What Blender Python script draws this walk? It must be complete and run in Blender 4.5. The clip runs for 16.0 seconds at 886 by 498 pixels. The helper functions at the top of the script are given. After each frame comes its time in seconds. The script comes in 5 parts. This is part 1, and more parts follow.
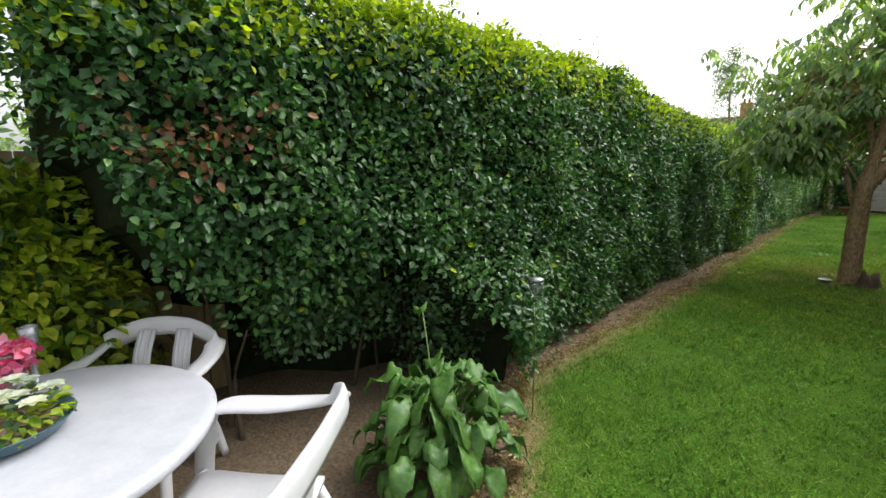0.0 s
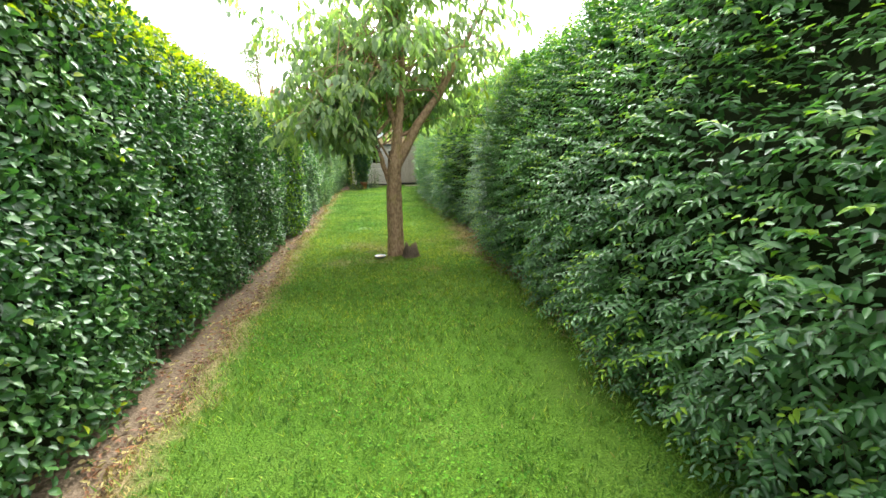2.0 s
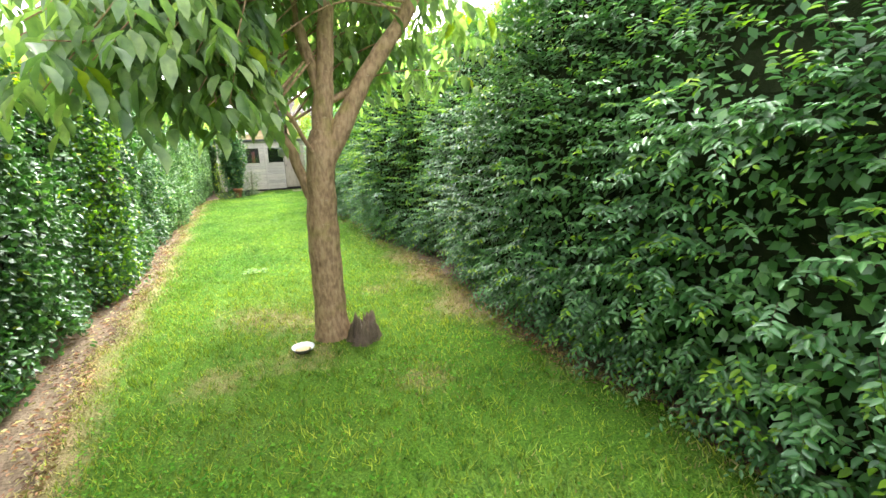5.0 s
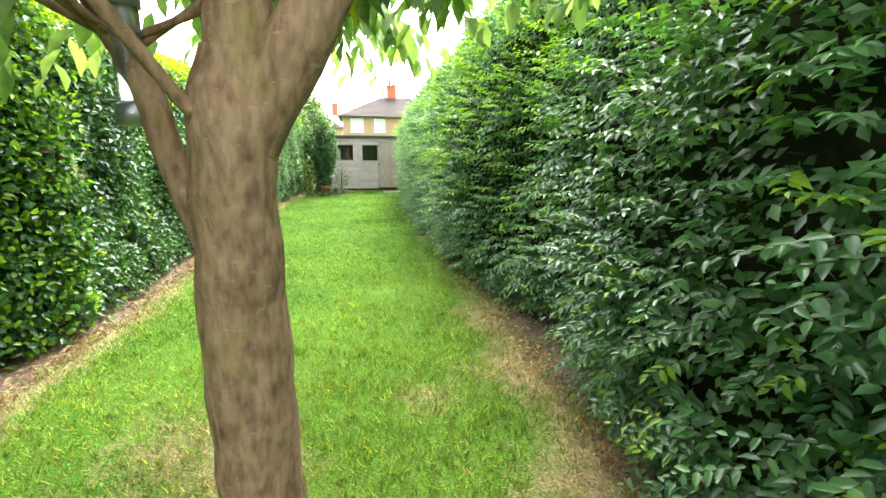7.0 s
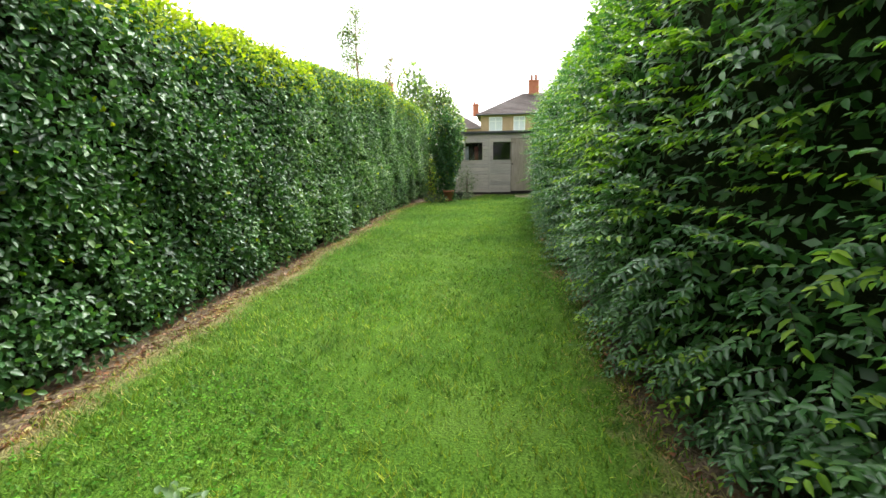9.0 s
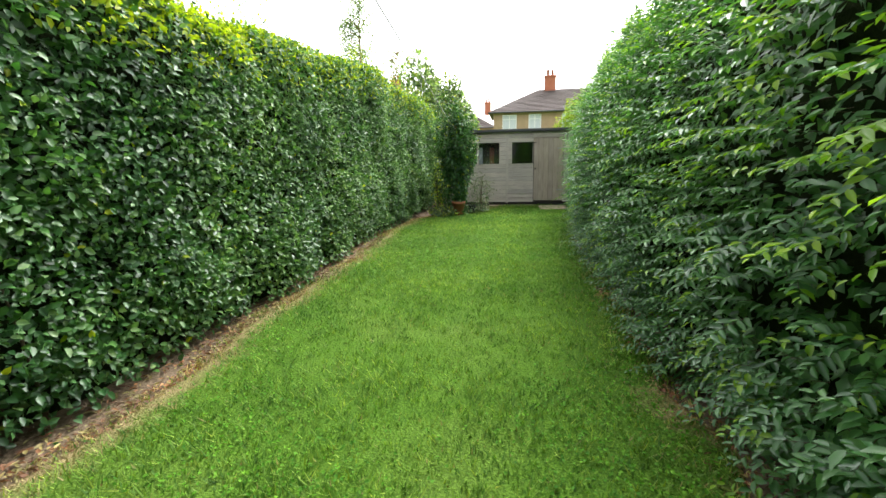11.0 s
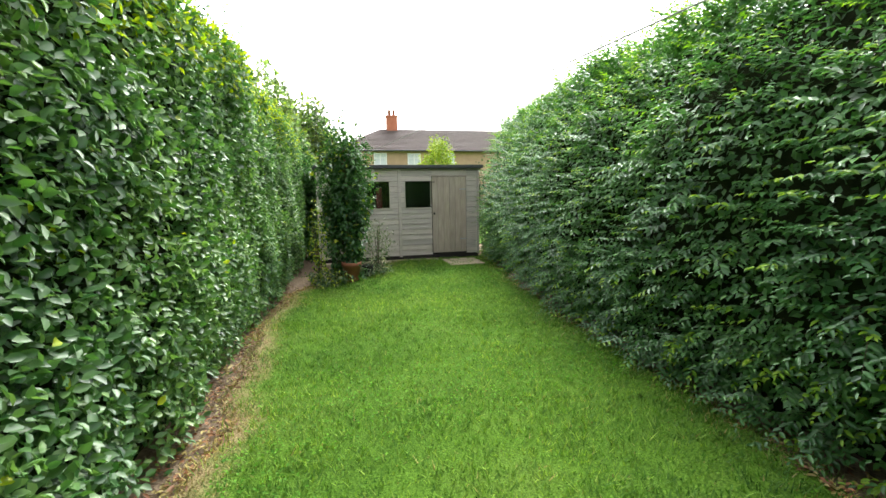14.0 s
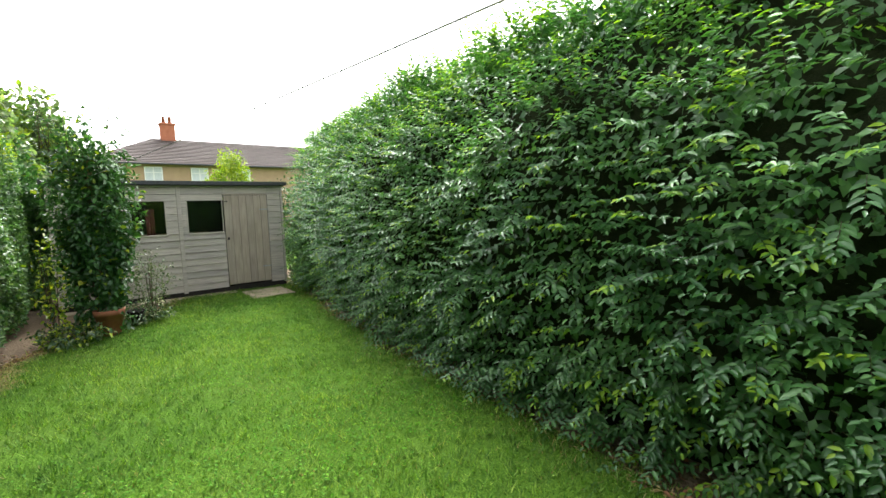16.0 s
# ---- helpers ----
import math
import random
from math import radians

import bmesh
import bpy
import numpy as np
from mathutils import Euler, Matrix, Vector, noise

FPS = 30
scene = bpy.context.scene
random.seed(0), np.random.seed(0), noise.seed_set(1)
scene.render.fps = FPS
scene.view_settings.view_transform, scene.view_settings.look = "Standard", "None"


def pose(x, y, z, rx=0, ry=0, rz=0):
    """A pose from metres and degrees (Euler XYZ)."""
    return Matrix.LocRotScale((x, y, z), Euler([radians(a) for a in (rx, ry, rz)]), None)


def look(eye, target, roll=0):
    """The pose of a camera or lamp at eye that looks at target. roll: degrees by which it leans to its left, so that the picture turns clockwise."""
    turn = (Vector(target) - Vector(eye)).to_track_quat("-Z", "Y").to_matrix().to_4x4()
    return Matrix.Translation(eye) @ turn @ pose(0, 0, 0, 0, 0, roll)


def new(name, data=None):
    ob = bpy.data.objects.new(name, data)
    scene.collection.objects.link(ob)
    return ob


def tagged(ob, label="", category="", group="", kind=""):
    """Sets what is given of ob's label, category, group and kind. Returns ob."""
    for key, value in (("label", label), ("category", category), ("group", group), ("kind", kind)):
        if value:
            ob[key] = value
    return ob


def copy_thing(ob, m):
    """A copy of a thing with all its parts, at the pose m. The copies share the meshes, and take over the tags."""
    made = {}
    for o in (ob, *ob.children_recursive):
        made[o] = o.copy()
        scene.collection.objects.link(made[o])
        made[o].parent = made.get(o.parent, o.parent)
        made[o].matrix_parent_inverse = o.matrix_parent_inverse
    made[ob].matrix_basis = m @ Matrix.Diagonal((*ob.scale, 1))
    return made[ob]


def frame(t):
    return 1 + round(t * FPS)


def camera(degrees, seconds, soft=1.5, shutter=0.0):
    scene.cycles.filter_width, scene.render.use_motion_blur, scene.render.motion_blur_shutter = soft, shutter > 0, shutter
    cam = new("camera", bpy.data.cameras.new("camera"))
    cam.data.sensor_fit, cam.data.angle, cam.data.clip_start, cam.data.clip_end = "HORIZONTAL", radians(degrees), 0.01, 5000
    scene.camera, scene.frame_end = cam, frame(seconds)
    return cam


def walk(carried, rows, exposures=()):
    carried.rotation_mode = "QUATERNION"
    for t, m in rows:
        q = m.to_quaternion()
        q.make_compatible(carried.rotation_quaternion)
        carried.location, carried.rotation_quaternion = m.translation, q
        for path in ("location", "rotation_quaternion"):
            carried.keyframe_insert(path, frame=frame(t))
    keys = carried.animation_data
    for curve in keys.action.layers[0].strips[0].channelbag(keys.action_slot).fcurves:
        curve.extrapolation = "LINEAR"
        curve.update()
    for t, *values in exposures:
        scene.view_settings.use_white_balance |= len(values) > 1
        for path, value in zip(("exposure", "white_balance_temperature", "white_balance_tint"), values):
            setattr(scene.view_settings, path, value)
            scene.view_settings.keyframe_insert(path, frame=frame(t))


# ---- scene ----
cam = camera(90.9, 16.0)
PATH = [
    (0, (0.444, -1.634, 1.666), (-0.945, -0.234, 1.332), -0.4),
    (0.5, (0.296, -1.243, 1.653), (-0.536, 0.538, 1.282), -0.4),
    (1, (0.221, -0.721, 1.631), (-0.14, 1.207, 1.242), -0.7),
    (1.5, (0.058, -0.204, 1.606), (0.067, 1.753, 1.195), -0.7),
    (2, (-0.062, 0.359, 1.609), (0.246, 2.288, 1.18), -0.8),
    (2.5, (-0.167, 0.994, 1.59), (0.355, 2.873, 1.149), -1.0),
    (3, (-0.286, 1.601, 1.57), (0.386, 3.429, 1.113), -1.2),
    (3.5, (-0.31, 2.185, 1.539), (0.441, 3.98, 1.077), -2.0),
    (4, (-0.353, 2.709, 1.526), (0.419, 4.495, 1.063), -2.7),
    (4.2, (-0.366, 2.911, 1.531), (0.422, 4.69, 1.069), -2.8),
    (6.3, (0.297, 5.304, 1.441), (0.995, 7.132, 1.027), 1.6),
    (6.5, (0.408, 5.51, 1.432), (1.01, 7.369, 1.004), 0.9),
    (7, (0.597, 5.997, 1.426), (0.976, 7.914, 1.001), 0.4),
    (7.5, (0.765, 6.574, 1.408), (0.834, 8.527, 0.981), -1.5),
    (8, (0.886, 7.207, 1.37), (0.739, 9.155, 0.945), -1.6),
    (8.5, (0.977, 7.834, 1.337), (0.758, 9.776, 0.913), -1.5),
    (9, (0.995, 8.457, 1.333), (0.752, 10.398, 0.915), -1.1),
    (9.2, (0.983, 8.707, 1.333), (0.729, 10.647, 0.919), -0.9),
    (11.3, (0.676, 11.187, 1.451), (0.384, 13.121, 1.031), -1.3),
    (11.5, (0.617, 11.417, 1.461), (0.356, 13.355, 1.042), -1.6),
    (12, (0.459, 11.983, 1.472), (0.302, 13.933, 1.055), -1.5),
    (12.5, (0.228, 12.467, 1.48), (0.198, 14.428, 1.093), -1.1),
    (13, (-0.072, 12.923, 1.501), (0.067, 14.896, 1.205), -1.0),
    (13.5, (-0.383, 13.394, 1.491), (-0.031, 15.346, 1.235), -0.9),
    (14, (-0.616, 13.812, 1.506), (-0.153, 15.741, 1.246), -1.0),
    (14.5, (-0.669, 14.176, 1.506), (-0.117, 16.081, 1.254), -1.3),
    (15, (-0.654, 14.426, 1.536), (0.027, 16.293, 1.311), -1.5),
    (15.5, (-0.626, 14.513, 1.548), (0.166, 16.338, 1.342), -1.6),
    (16, (-0.475, 14.392, 1.542), (0.764, 15.949, 1.341), -1.7),
]
EXPOSURES = ((0, 1.15), (0.3, 1.75), (0.6, 2.2), (1, 2.5), (2, 2.55), (3, 2.85), (4.2, 3.35), (6.3, 3.35), (7.2, 3.05), (8, 2.5), (9, 2.08), (11.5, 2.05), (13, 1.98), (14, 2.15), (15, 2.3), (16, 2.15))
walk(cam, [(t, look(*p)) for t, *p in PATH], EXPOSURES)

# ---- world, sun ----
world = bpy.data.worlds.new("overcast_sky")
scene.world = world
world.use_nodes = True
wn = world.node_tree
sky = wn.nodes.new("ShaderNodeTexSky")
sky.sky_type, sky.sun_disc = 'NISHITA', False
sky.sun_elevation, sky.sun_rotation = radians(52), radians(20)
sky.air_density, sky.dust_density, sky.ozone_density = 1.0, 4.0, 1.0
pale = wn.nodes.new("ShaderNodeHueSaturation")
pale.inputs["Saturation"].default_value = 0.12
wn.links.new(sky.outputs[0], pale.inputs["Color"])
wn.links.new(pale.outputs[0], wn.nodes["Background"].inputs[0])
wn.nodes["Background"].inputs[1].default_value = 0.15
sun = new("sun", bpy.data.lights.new("sun", 'SUN'))
sun.data.energy, sun.data.angle, sun.data.color = 0.6, radians(40), (1.0, 0.97, 0.92)
sun.matrix_world = look((6.0, 14.0, 20.0), (0, 0, 0))

rng = np.random.default_rng(7)


# ---- materials ----
def material(name, rough=0.6, metal=0.0, spec=0.5):
    m = bpy.data.materials.new(name)
    m.use_nodes = True
    b = m.node_tree.nodes["Principled BSDF"]
    b.inputs["Roughness"].default_value = rough
    b.inputs["Metallic"].default_value = metal
    b.inputs["Specular IOR Level"].default_value = spec
    return m, m.node_tree, b


def noise_node(nt, scale, detail=4.0, stretch=None):
    co = nt.nodes.new("ShaderNodeTexCoord")
    n = nt.nodes.new("ShaderNodeTexNoise")
    n.inputs["Scale"].default_value, n.inputs["Detail"].default_value = scale, detail
    if stretch:
        mp = nt.nodes.new("ShaderNodeMapping")
        mp.inputs["Scale"].default_value = stretch
        nt.links.new(co.outputs["Object"], mp.inputs[0])
        nt.links.new(mp.outputs[0], n.inputs["Vector"])
    else:
        nt.links.new(co.outputs["Object"], n.inputs["Vector"])
    return n.outputs["Fac"]


def ramp(nt, fac, stops):
    r = nt.nodes.new("ShaderNodeValToRGB")
    e = r.color_ramp.elements
    while len(e) < len(stops):
        e.new(0.5)
    for el, (p, c) in zip(e, stops):
        el.position, el.color = p, (*c, 1)
    nt.links.new(fac, r.inputs[0])
    return r.outputs[0]


def mix(nt, fac, a, b, mode='MIX'):
    m = nt.nodes.new("ShaderNodeMix")
    m.data_type, m.blend_type = 'RGBA', mode
    for sock, v in ((m.inputs[0], fac), (m.inputs[6], a), (m.inputs[7], b)):
        if isinstance(v, bpy.types.NodeSocket):
            nt.links.new(v, sock)
        elif isinstance(v, tuple):
            sock.default_value = (*v, 1)
        else:
            sock.default_value = v
    return m.outputs[2]


def bump(nt, b, height, strength=0.4, dist=0.01):
    n = nt.nodes.new("ShaderNodeBump")
    n.inputs["Strength"].default_value, n.inputs["Distance"].default_value = strength, dist
    nt.links.new(height, n.inputs["Height"])
    nt.links.new(n.outputs[0], b.inputs["Normal"])


def leaf_material(name, dark, mid, light, rough=0.38, through_light=0.3, patch=1.3, spec=0.5, low=(0.72, 0.78, 0.8), high=(1.15, 1.1, 0.95), fine=1.0):
    """Foliage: every leaf its own tone, broad patches, and light that comes through the blade."""
    m, nt, b = material(name, rough, 0, spec)
    geo = nt.nodes.new("ShaderNodeNewGeometry")
    tone = ramp(nt, geo.outputs["Random Per Island"], [(0.0, dark), (0.55, mid), (1.0, light)])
    big = ramp(nt, noise_node(nt, patch, 3), [(0.35, low), (0.65, high)])
    col = mix(nt, 1.0, tone, big, 'MULTIPLY')
    small = ramp(nt, noise_node(nt, patch * 9 * fine, 3 + fine), [(0.5 - 0.18 / fine, (0.7, 0.74, 0.72)), (0.5 + 0.18 / fine, (1.25, 1.2, 1.05))])
    col = mix(nt, 1.0, col, small, 'MULTIPLY')
    nt.links.new(col, b.inputs["Base Color"])
    tr = nt.nodes.new("ShaderNodeBsdfTranslucent")
    warm = mix(nt, 1.0, col, (1.28, 1.45, 0.55), 'MULTIPLY')
    nt.links.new(warm, tr.inputs[0])
    ms = nt.nodes.new("ShaderNodeMixShader")
    ms.inputs[0].default_value = through_light
    nt.links.new(b.outputs[0], ms.inputs[1])
    nt.links.new(tr.outputs[0], ms.inputs[2])
    nt.links.new(ms.outputs[0], nt.nodes["Material Output"].inputs[0])
    return m


def plain_material(name, c1, c2, scale=8, rough=0.6, metal=0.0, relief=0.2, spec=0.5, stretch=None, dist=0.004):
    m, nt, b = material(name, rough, metal, spec)
    f = noise_node(nt, scale, 6, stretch)
    fine = noise_node(nt, scale * 9, 3, stretch)
    col = ramp(nt, f, [(0.3, c1), (0.7, c2)])
    col = mix(nt, 0.35, col, ramp(nt, fine, [(0.3, c1), (0.7, c2)]))
    nt.links.new(col, b.inputs["Base Color"])
    if relief:
        bump(nt, b, fine, relief, dist)
    return m


M_PRIVET = leaf_material("dark_hedge_leaf", (0.026, 0.083, 0.028), (0.05, 0.148, 0.045), (0.1, 0.238, 0.072), 0.36, 0.28, spec=0.5)
# Young growth, yellowed further to carry the backlight on the hedge tops.
M_PRIVET_NEW_LIT = leaf_material("young_backlit_hedge_leaf", (0.2, 0.29, 0.013), (0.33, 0.43, 0.02), (0.47, 0.53, 0.03), 0.45, 0.45, spec=0.3)
# Paler leaf kind, its colour lightened further for sky sheen.
M_PRIVET_PALE_SHEEN = leaf_material("pale_sheen_hedge_leaf", (0.07, 0.165, 0.06), (0.13, 0.26, 0.1), (0.22, 0.36, 0.16), 0.36, 0.3, spec=0.5)
M_HORNBEAM = leaf_material("hornbeam_leaf", (0.04, 0.122, 0.046), (0.078, 0.215, 0.074), (0.14, 0.305, 0.115), 0.36, 0.36, spec=0.6)
# Young hornbeam leaves; also the painted light on the other hedge's step.
M_YOUNG_AND_LIT = leaf_material("young_and_lit_leaf", (0.12, 0.27, 0.02), (0.2, 0.37, 0.03), (0.3, 0.47, 0.05), 0.42, 0.42, spec=0.35)
M_CHERRY = leaf_material("cherry_leaf", (0.13, 0.22, 0.11), (0.22, 0.33, 0.17), (0.36, 0.46, 0.28), 0.36, 0.55, 2.0, spec=0.7)
M_GOLD = leaf_material("yellow_green_leaf", (0.14, 0.25, 0.02), (0.3, 0.4, 0.03), (0.46, 0.5, 0.05), 0.45, 0.35, 3.0)
M_DOCK = leaf_material("broad_dock_leaf", (0.07, 0.18, 0.04), (0.115, 0.26, 0.06), (0.18, 0.34, 0.1), 0.42, 0.32, 5.0)
M_ROSE = leaf_material("climber_leaf", (0.028, 0.07, 0.028), (0.05, 0.12, 0.045), (0.09, 0.18, 0.065), 0.42, 0.25, 3.0)
M_GREY_GREEN = leaf_material("grey_green_leaf", (0.09, 0.14, 0.07), (0.14, 0.19, 0.10), (0.2, 0.25, 0.14), 0.55, 0.3)
M_BROWN_LEAF = leaf_material("dead_leaf", (0.09, 0.035, 0.018), (0.2, 0.08, 0.035), (0.34, 0.16, 0.08), 0.6, 0.15)
M_GRASS = leaf_material("grass_blade", (0.046, 0.125, 0.024), (0.12, 0.24, 0.036), (0.27, 0.38, 0.09), 0.55, 0.35, 0.8, spec=0.2, low=(0.55, 0.68, 0.62), high=(1.3, 1.18, 1.1), fine=1.7)
# Yellower blades, mixed in mostly around y 7.5.
M_GRASS_YELLOW = leaf_material("yellower_grass_blade", (0.085, 0.14, 0.02), (0.2, 0.275, 0.03), (0.37, 0.42, 0.08), 0.55, 0.35, 0.8, spec=0.2, low=(0.6, 0.7, 0.62), high=(1.25, 1.15, 1.1), fine=1.7)
M_CLOVER = leaf_material("clover_leaf", (0.04, 0.15, 0.01), (0.08, 0.23, 0.016), (0.14, 0.31, 0.035), 0.6, 0.3, spec=0.12)
M_STRAW = leaf_material("dry_grass", (0.2, 0.16, 0.06), (0.3, 0.25, 0.1), (0.42, 0.36, 0.17), 0.6, 0.2)
# Near-black colour stands in for the shade deep inside the hedges.
M_CORE = plain_material("hedge_inside_shade", (0.012, 0.018, 0.008), (0.03, 0.036, 0.018), 14, 1.0, relief=0.5, dist=0.02, spec=0.0)
M_TWIG = plain_material("twig_bark", (0.05, 0.035, 0.022), (0.12, 0.085, 0.05), 30, 0.8)
M_STEM = plain_material("green_stem", (0.08, 0.15, 0.03), (0.16, 0.24, 0.06), 20, 0.5)
M_WHITE = plain_material("white_plastic", (0.6, 0.6, 0.63), (0.7, 0.7, 0.72), 6, 0.38, relief=0.04)
M_TABLE = plain_material("weathered_white_plastic", (0.42, 0.44, 0.48), (0.54, 0.55, 0.59), 7, 0.42, relief=0.06)
M_TERRACOTTA = plain_material("terracotta", (0.26, 0.085, 0.045), (0.38, 0.15, 0.08), 12, 0.8)
M_FELT = plain_material("roofing_felt", (0.03, 0.032, 0.036), (0.07, 0.075, 0.08), 20, 0.85)
# Near-black for the shed's painted inner dimness, and for plain dark parts.
M_DARK = plain_material("interior_shade_and_dark_parts", (0.012, 0.011, 0.01), (0.03, 0.026, 0.022), 5, 0.9)
M_FENCE = plain_material("brown_fence_wood", (0.17, 0.125, 0.06), (0.28, 0.21, 0.11), 4, 0.8, stretch=(6, 6, 0.6), relief=0.3)
M_CONCRETE = plain_material("concrete_slab", (0.27, 0.22, 0.15), (0.42, 0.35, 0.25), 9, 0.9, relief=0.3)
M_BRICK_FAR = plain_material("buff_brick", (0.36, 0.24, 0.15), (0.46, 0.32, 0.2), 3, 0.85)
M_BRICK_RED = plain_material("red_brick", (0.36, 0.11, 0.06), (0.48, 0.18, 0.1), 5, 0.85)
M_ROOF = plain_material("brown_roof_tile", (0.075, 0.06, 0.055), (0.13, 0.1, 0.09), 2.2, 0.8, stretch=(1, 1, 6), relief=0.3)
M_FRAME = plain_material("white_window_frame", (0.74, 0.74, 0.74), (0.82, 0.82, 0.82), 4, 0.4, relief=0)
M_CURTAIN = plain_material("net_curtain", (0.5, 0.54, 0.58), (0.68, 0.7, 0.74), 6, 0.8, stretch=(5, 5, 0.5))
M_PLASTIC_BLUE = plain_material("blue_grey_bowl", (0.05, 0.11, 0.15), (0.08, 0.16, 0.2), 9, 0.35)
M_PINK = leaf_material("pink_petal", (0.72, 0.08, 0.3), (0.8, 0.16, 0.42), (0.86, 0.36, 0.58), 0.5, 0.3)
M_PETAL = leaf_material("white_petal", (0.7, 0.7, 0.68), (0.78, 0.78, 0.76), (0.84, 0.84, 0.82), 0.5, 0.3)
M_METAL = plain_material("dull_metal", (0.3, 0.31, 0.33), (0.45, 0.46, 0.48), 15, 0.4, 0.8)
M_CABLE = plain_material("grey_cord", (0.2, 0.2, 0.21), (0.42, 0.4, 0.36), 5, 0.6, relief=0)
M_SEED = plain_material("bird_food", (0.5, 0.38, 0.2), (0.66, 0.52, 0.3), 60, 0.8)


def weathered_wood(name, c1, c2, along, rough=0.75):
    m, nt, b = material(name, rough)
    inf = nt.nodes.new("ShaderNodeObjectInfo")
    grain = noise_node(nt, 1.0, 8, along)
    blot = noise_node(nt, 2.2, 4)
    col = ramp(nt, grain, [(0.32, c1), (0.68, c2)])
    col = mix(nt, 0.35, col, ramp(nt, blot, [(0.35, c1), (0.65, c2)]))
    var = ramp(nt, inf.outputs["Random"], [(0.0, (0.86, 0.86, 0.87)), (1.0, (1.08, 1.06, 1.03))])
    nt.links.new(mix(nt, 1.0, col, var, 'MULTIPLY'), b.inputs["Base Color"])
    bump(nt, b, grain, 0.4, 0.003)
    return m


M_BOARD = weathered_wood("silvered_board", (0.38, 0.345, 0.31), (0.6, 0.555, 0.505), (4, 30, 60))
M_DOORWOOD = weathered_wood("silvered_door_plank", (0.32, 0.27, 0.22), (0.5, 0.435, 0.36), (40, 30, 3))


def bark_material():
    """Brown bark: blotches, short pale cross marks, fine cracks and a little moss."""
    m, nt, b = material("cherry_bark", 0.8, 0, 0.25)
    blot = noise_node(nt, 14.0, 6)
    crack = noise_node(nt, 1.0, 6, (42, 42, 16))
    mark = noise_node(nt, 1.0, 3, (22, 22, 75))
    moss = noise_node(nt, 5.0, 5)
    col = ramp(nt, blot, [(0.3, (0.2, 0.12, 0.07)), (0.5, (0.34, 0.215, 0.125)), (0.7, (0.47, 0.325, 0.2))])
    col = mix(nt, 0.45, col, ramp(nt, crack, [(0.36, (0.08, 0.048, 0.03)), (0.6, (0.45, 0.3, 0.185))]))
    col = mix(nt, ramp(nt, mark, [(0.66, (0, 0, 0)), (0.72, (0.5, 0.5, 0.5))]), col, (0.5, 0.38, 0.27))
    col = mix(nt, ramp(nt, moss, [(0.56, (0, 0, 0)), (0.72, (0.55, 0.55, 0.55))]), col, (0.3, 0.26, 0.07))
    nt.links.new(col, b.inputs["Base Color"])
    bump(nt, b, mix(nt, 0.55, blot, crack), 0.9, 0.018)
    return m


M_BARK = bark_material()


def soil_material():
    m, nt, b = material("bare_soil", 0.95, 0, 0.1)
    a = noise_node(nt, 1.6, 5)
    f = noise_node(nt, 45, 5)
    col = ramp(nt, a, [(0.35, (0.11, 0.08, 0.052)), (0.65, (0.22, 0.166, 0.11))])
    col = mix(nt, 0.5, col, ramp(nt, f, [(0.3, (0.055, 0.04, 0.028)), (0.7, (0.28, 0.215, 0.145))]))
    nt.links.new(col, b.inputs["Base Color"])
    bump(nt, b, f, 0.8, 0.02)
    return m


def turf_material():
    m, nt, b = material("turf", 0.95, 0, 0.05)
    a = noise_node(nt, 1.1, 4)
    f = noise_node(nt, 70, 5)
    col = ramp(nt, a, [(0.32, (0.03, 0.085, 0.008)), (0.5, (0.055, 0.13, 0.012)), (0.72, (0.1, 0.16, 0.03))])
    col = mix(nt, 0.5, col, ramp(nt, f, [(0.35, (0.012, 0.04, 0.006)), (0.65, (0.14, 0.25, 0.03))]))
    straw = ramp(nt, f, [(0.3, (0.13, 0.095, 0.045)), (0.7, (0.34, 0.27, 0.14))])
    at = nt.nodes.new("ShaderNodeAttribute")
    at.attribute_name = "dryness"
    ad = nt.nodes.new("ShaderNodeMath")
    ad.operation = 'ADD'
    nt.links.new(at.outputs["Fac"], ad.inputs[0])
    nt.links.new(noise_node(nt, 9.0, 5), ad.inputs[1])
    mask = nt.nodes.new("ShaderNodeMapRange")
    mask.inputs[1].default_value, mask.inputs[2].default_value = 0.76, 1.3
    nt.links.new(ad.outputs[0], mask.inputs[0])
    nt.links.new(mix(nt, mask.outputs[0], col, straw), b.inputs["Base Color"])
    bump(nt, b, f, 0.8, 0.02)
    return m


M_SOIL, M_TURF = soil_material(), turf_material()


def glass_material():
    m, nt, b = material("window_glass", 0.05)
    b.inputs["Base Color"].default_value = (0.9, 0.93, 0.93, 1)
    b.inputs["Transmission Weight"].default_value = 1.0
    b.inputs["IOR"].default_value = 1.45
    return m


M_GLASS = glass_material()


# ---- mesh helpers ----
def mesh_object(name, verts, faces, mat, parent=None, smooth=False):
    me = bpy.data.meshes.new(name)
    me.from_pydata([tuple(v) for v in verts], [], faces)
    me.materials.append(mat)
    if smooth:
        me.shade_smooth()
    ob = new(name, me)
    ob.parent = parent
    return ob


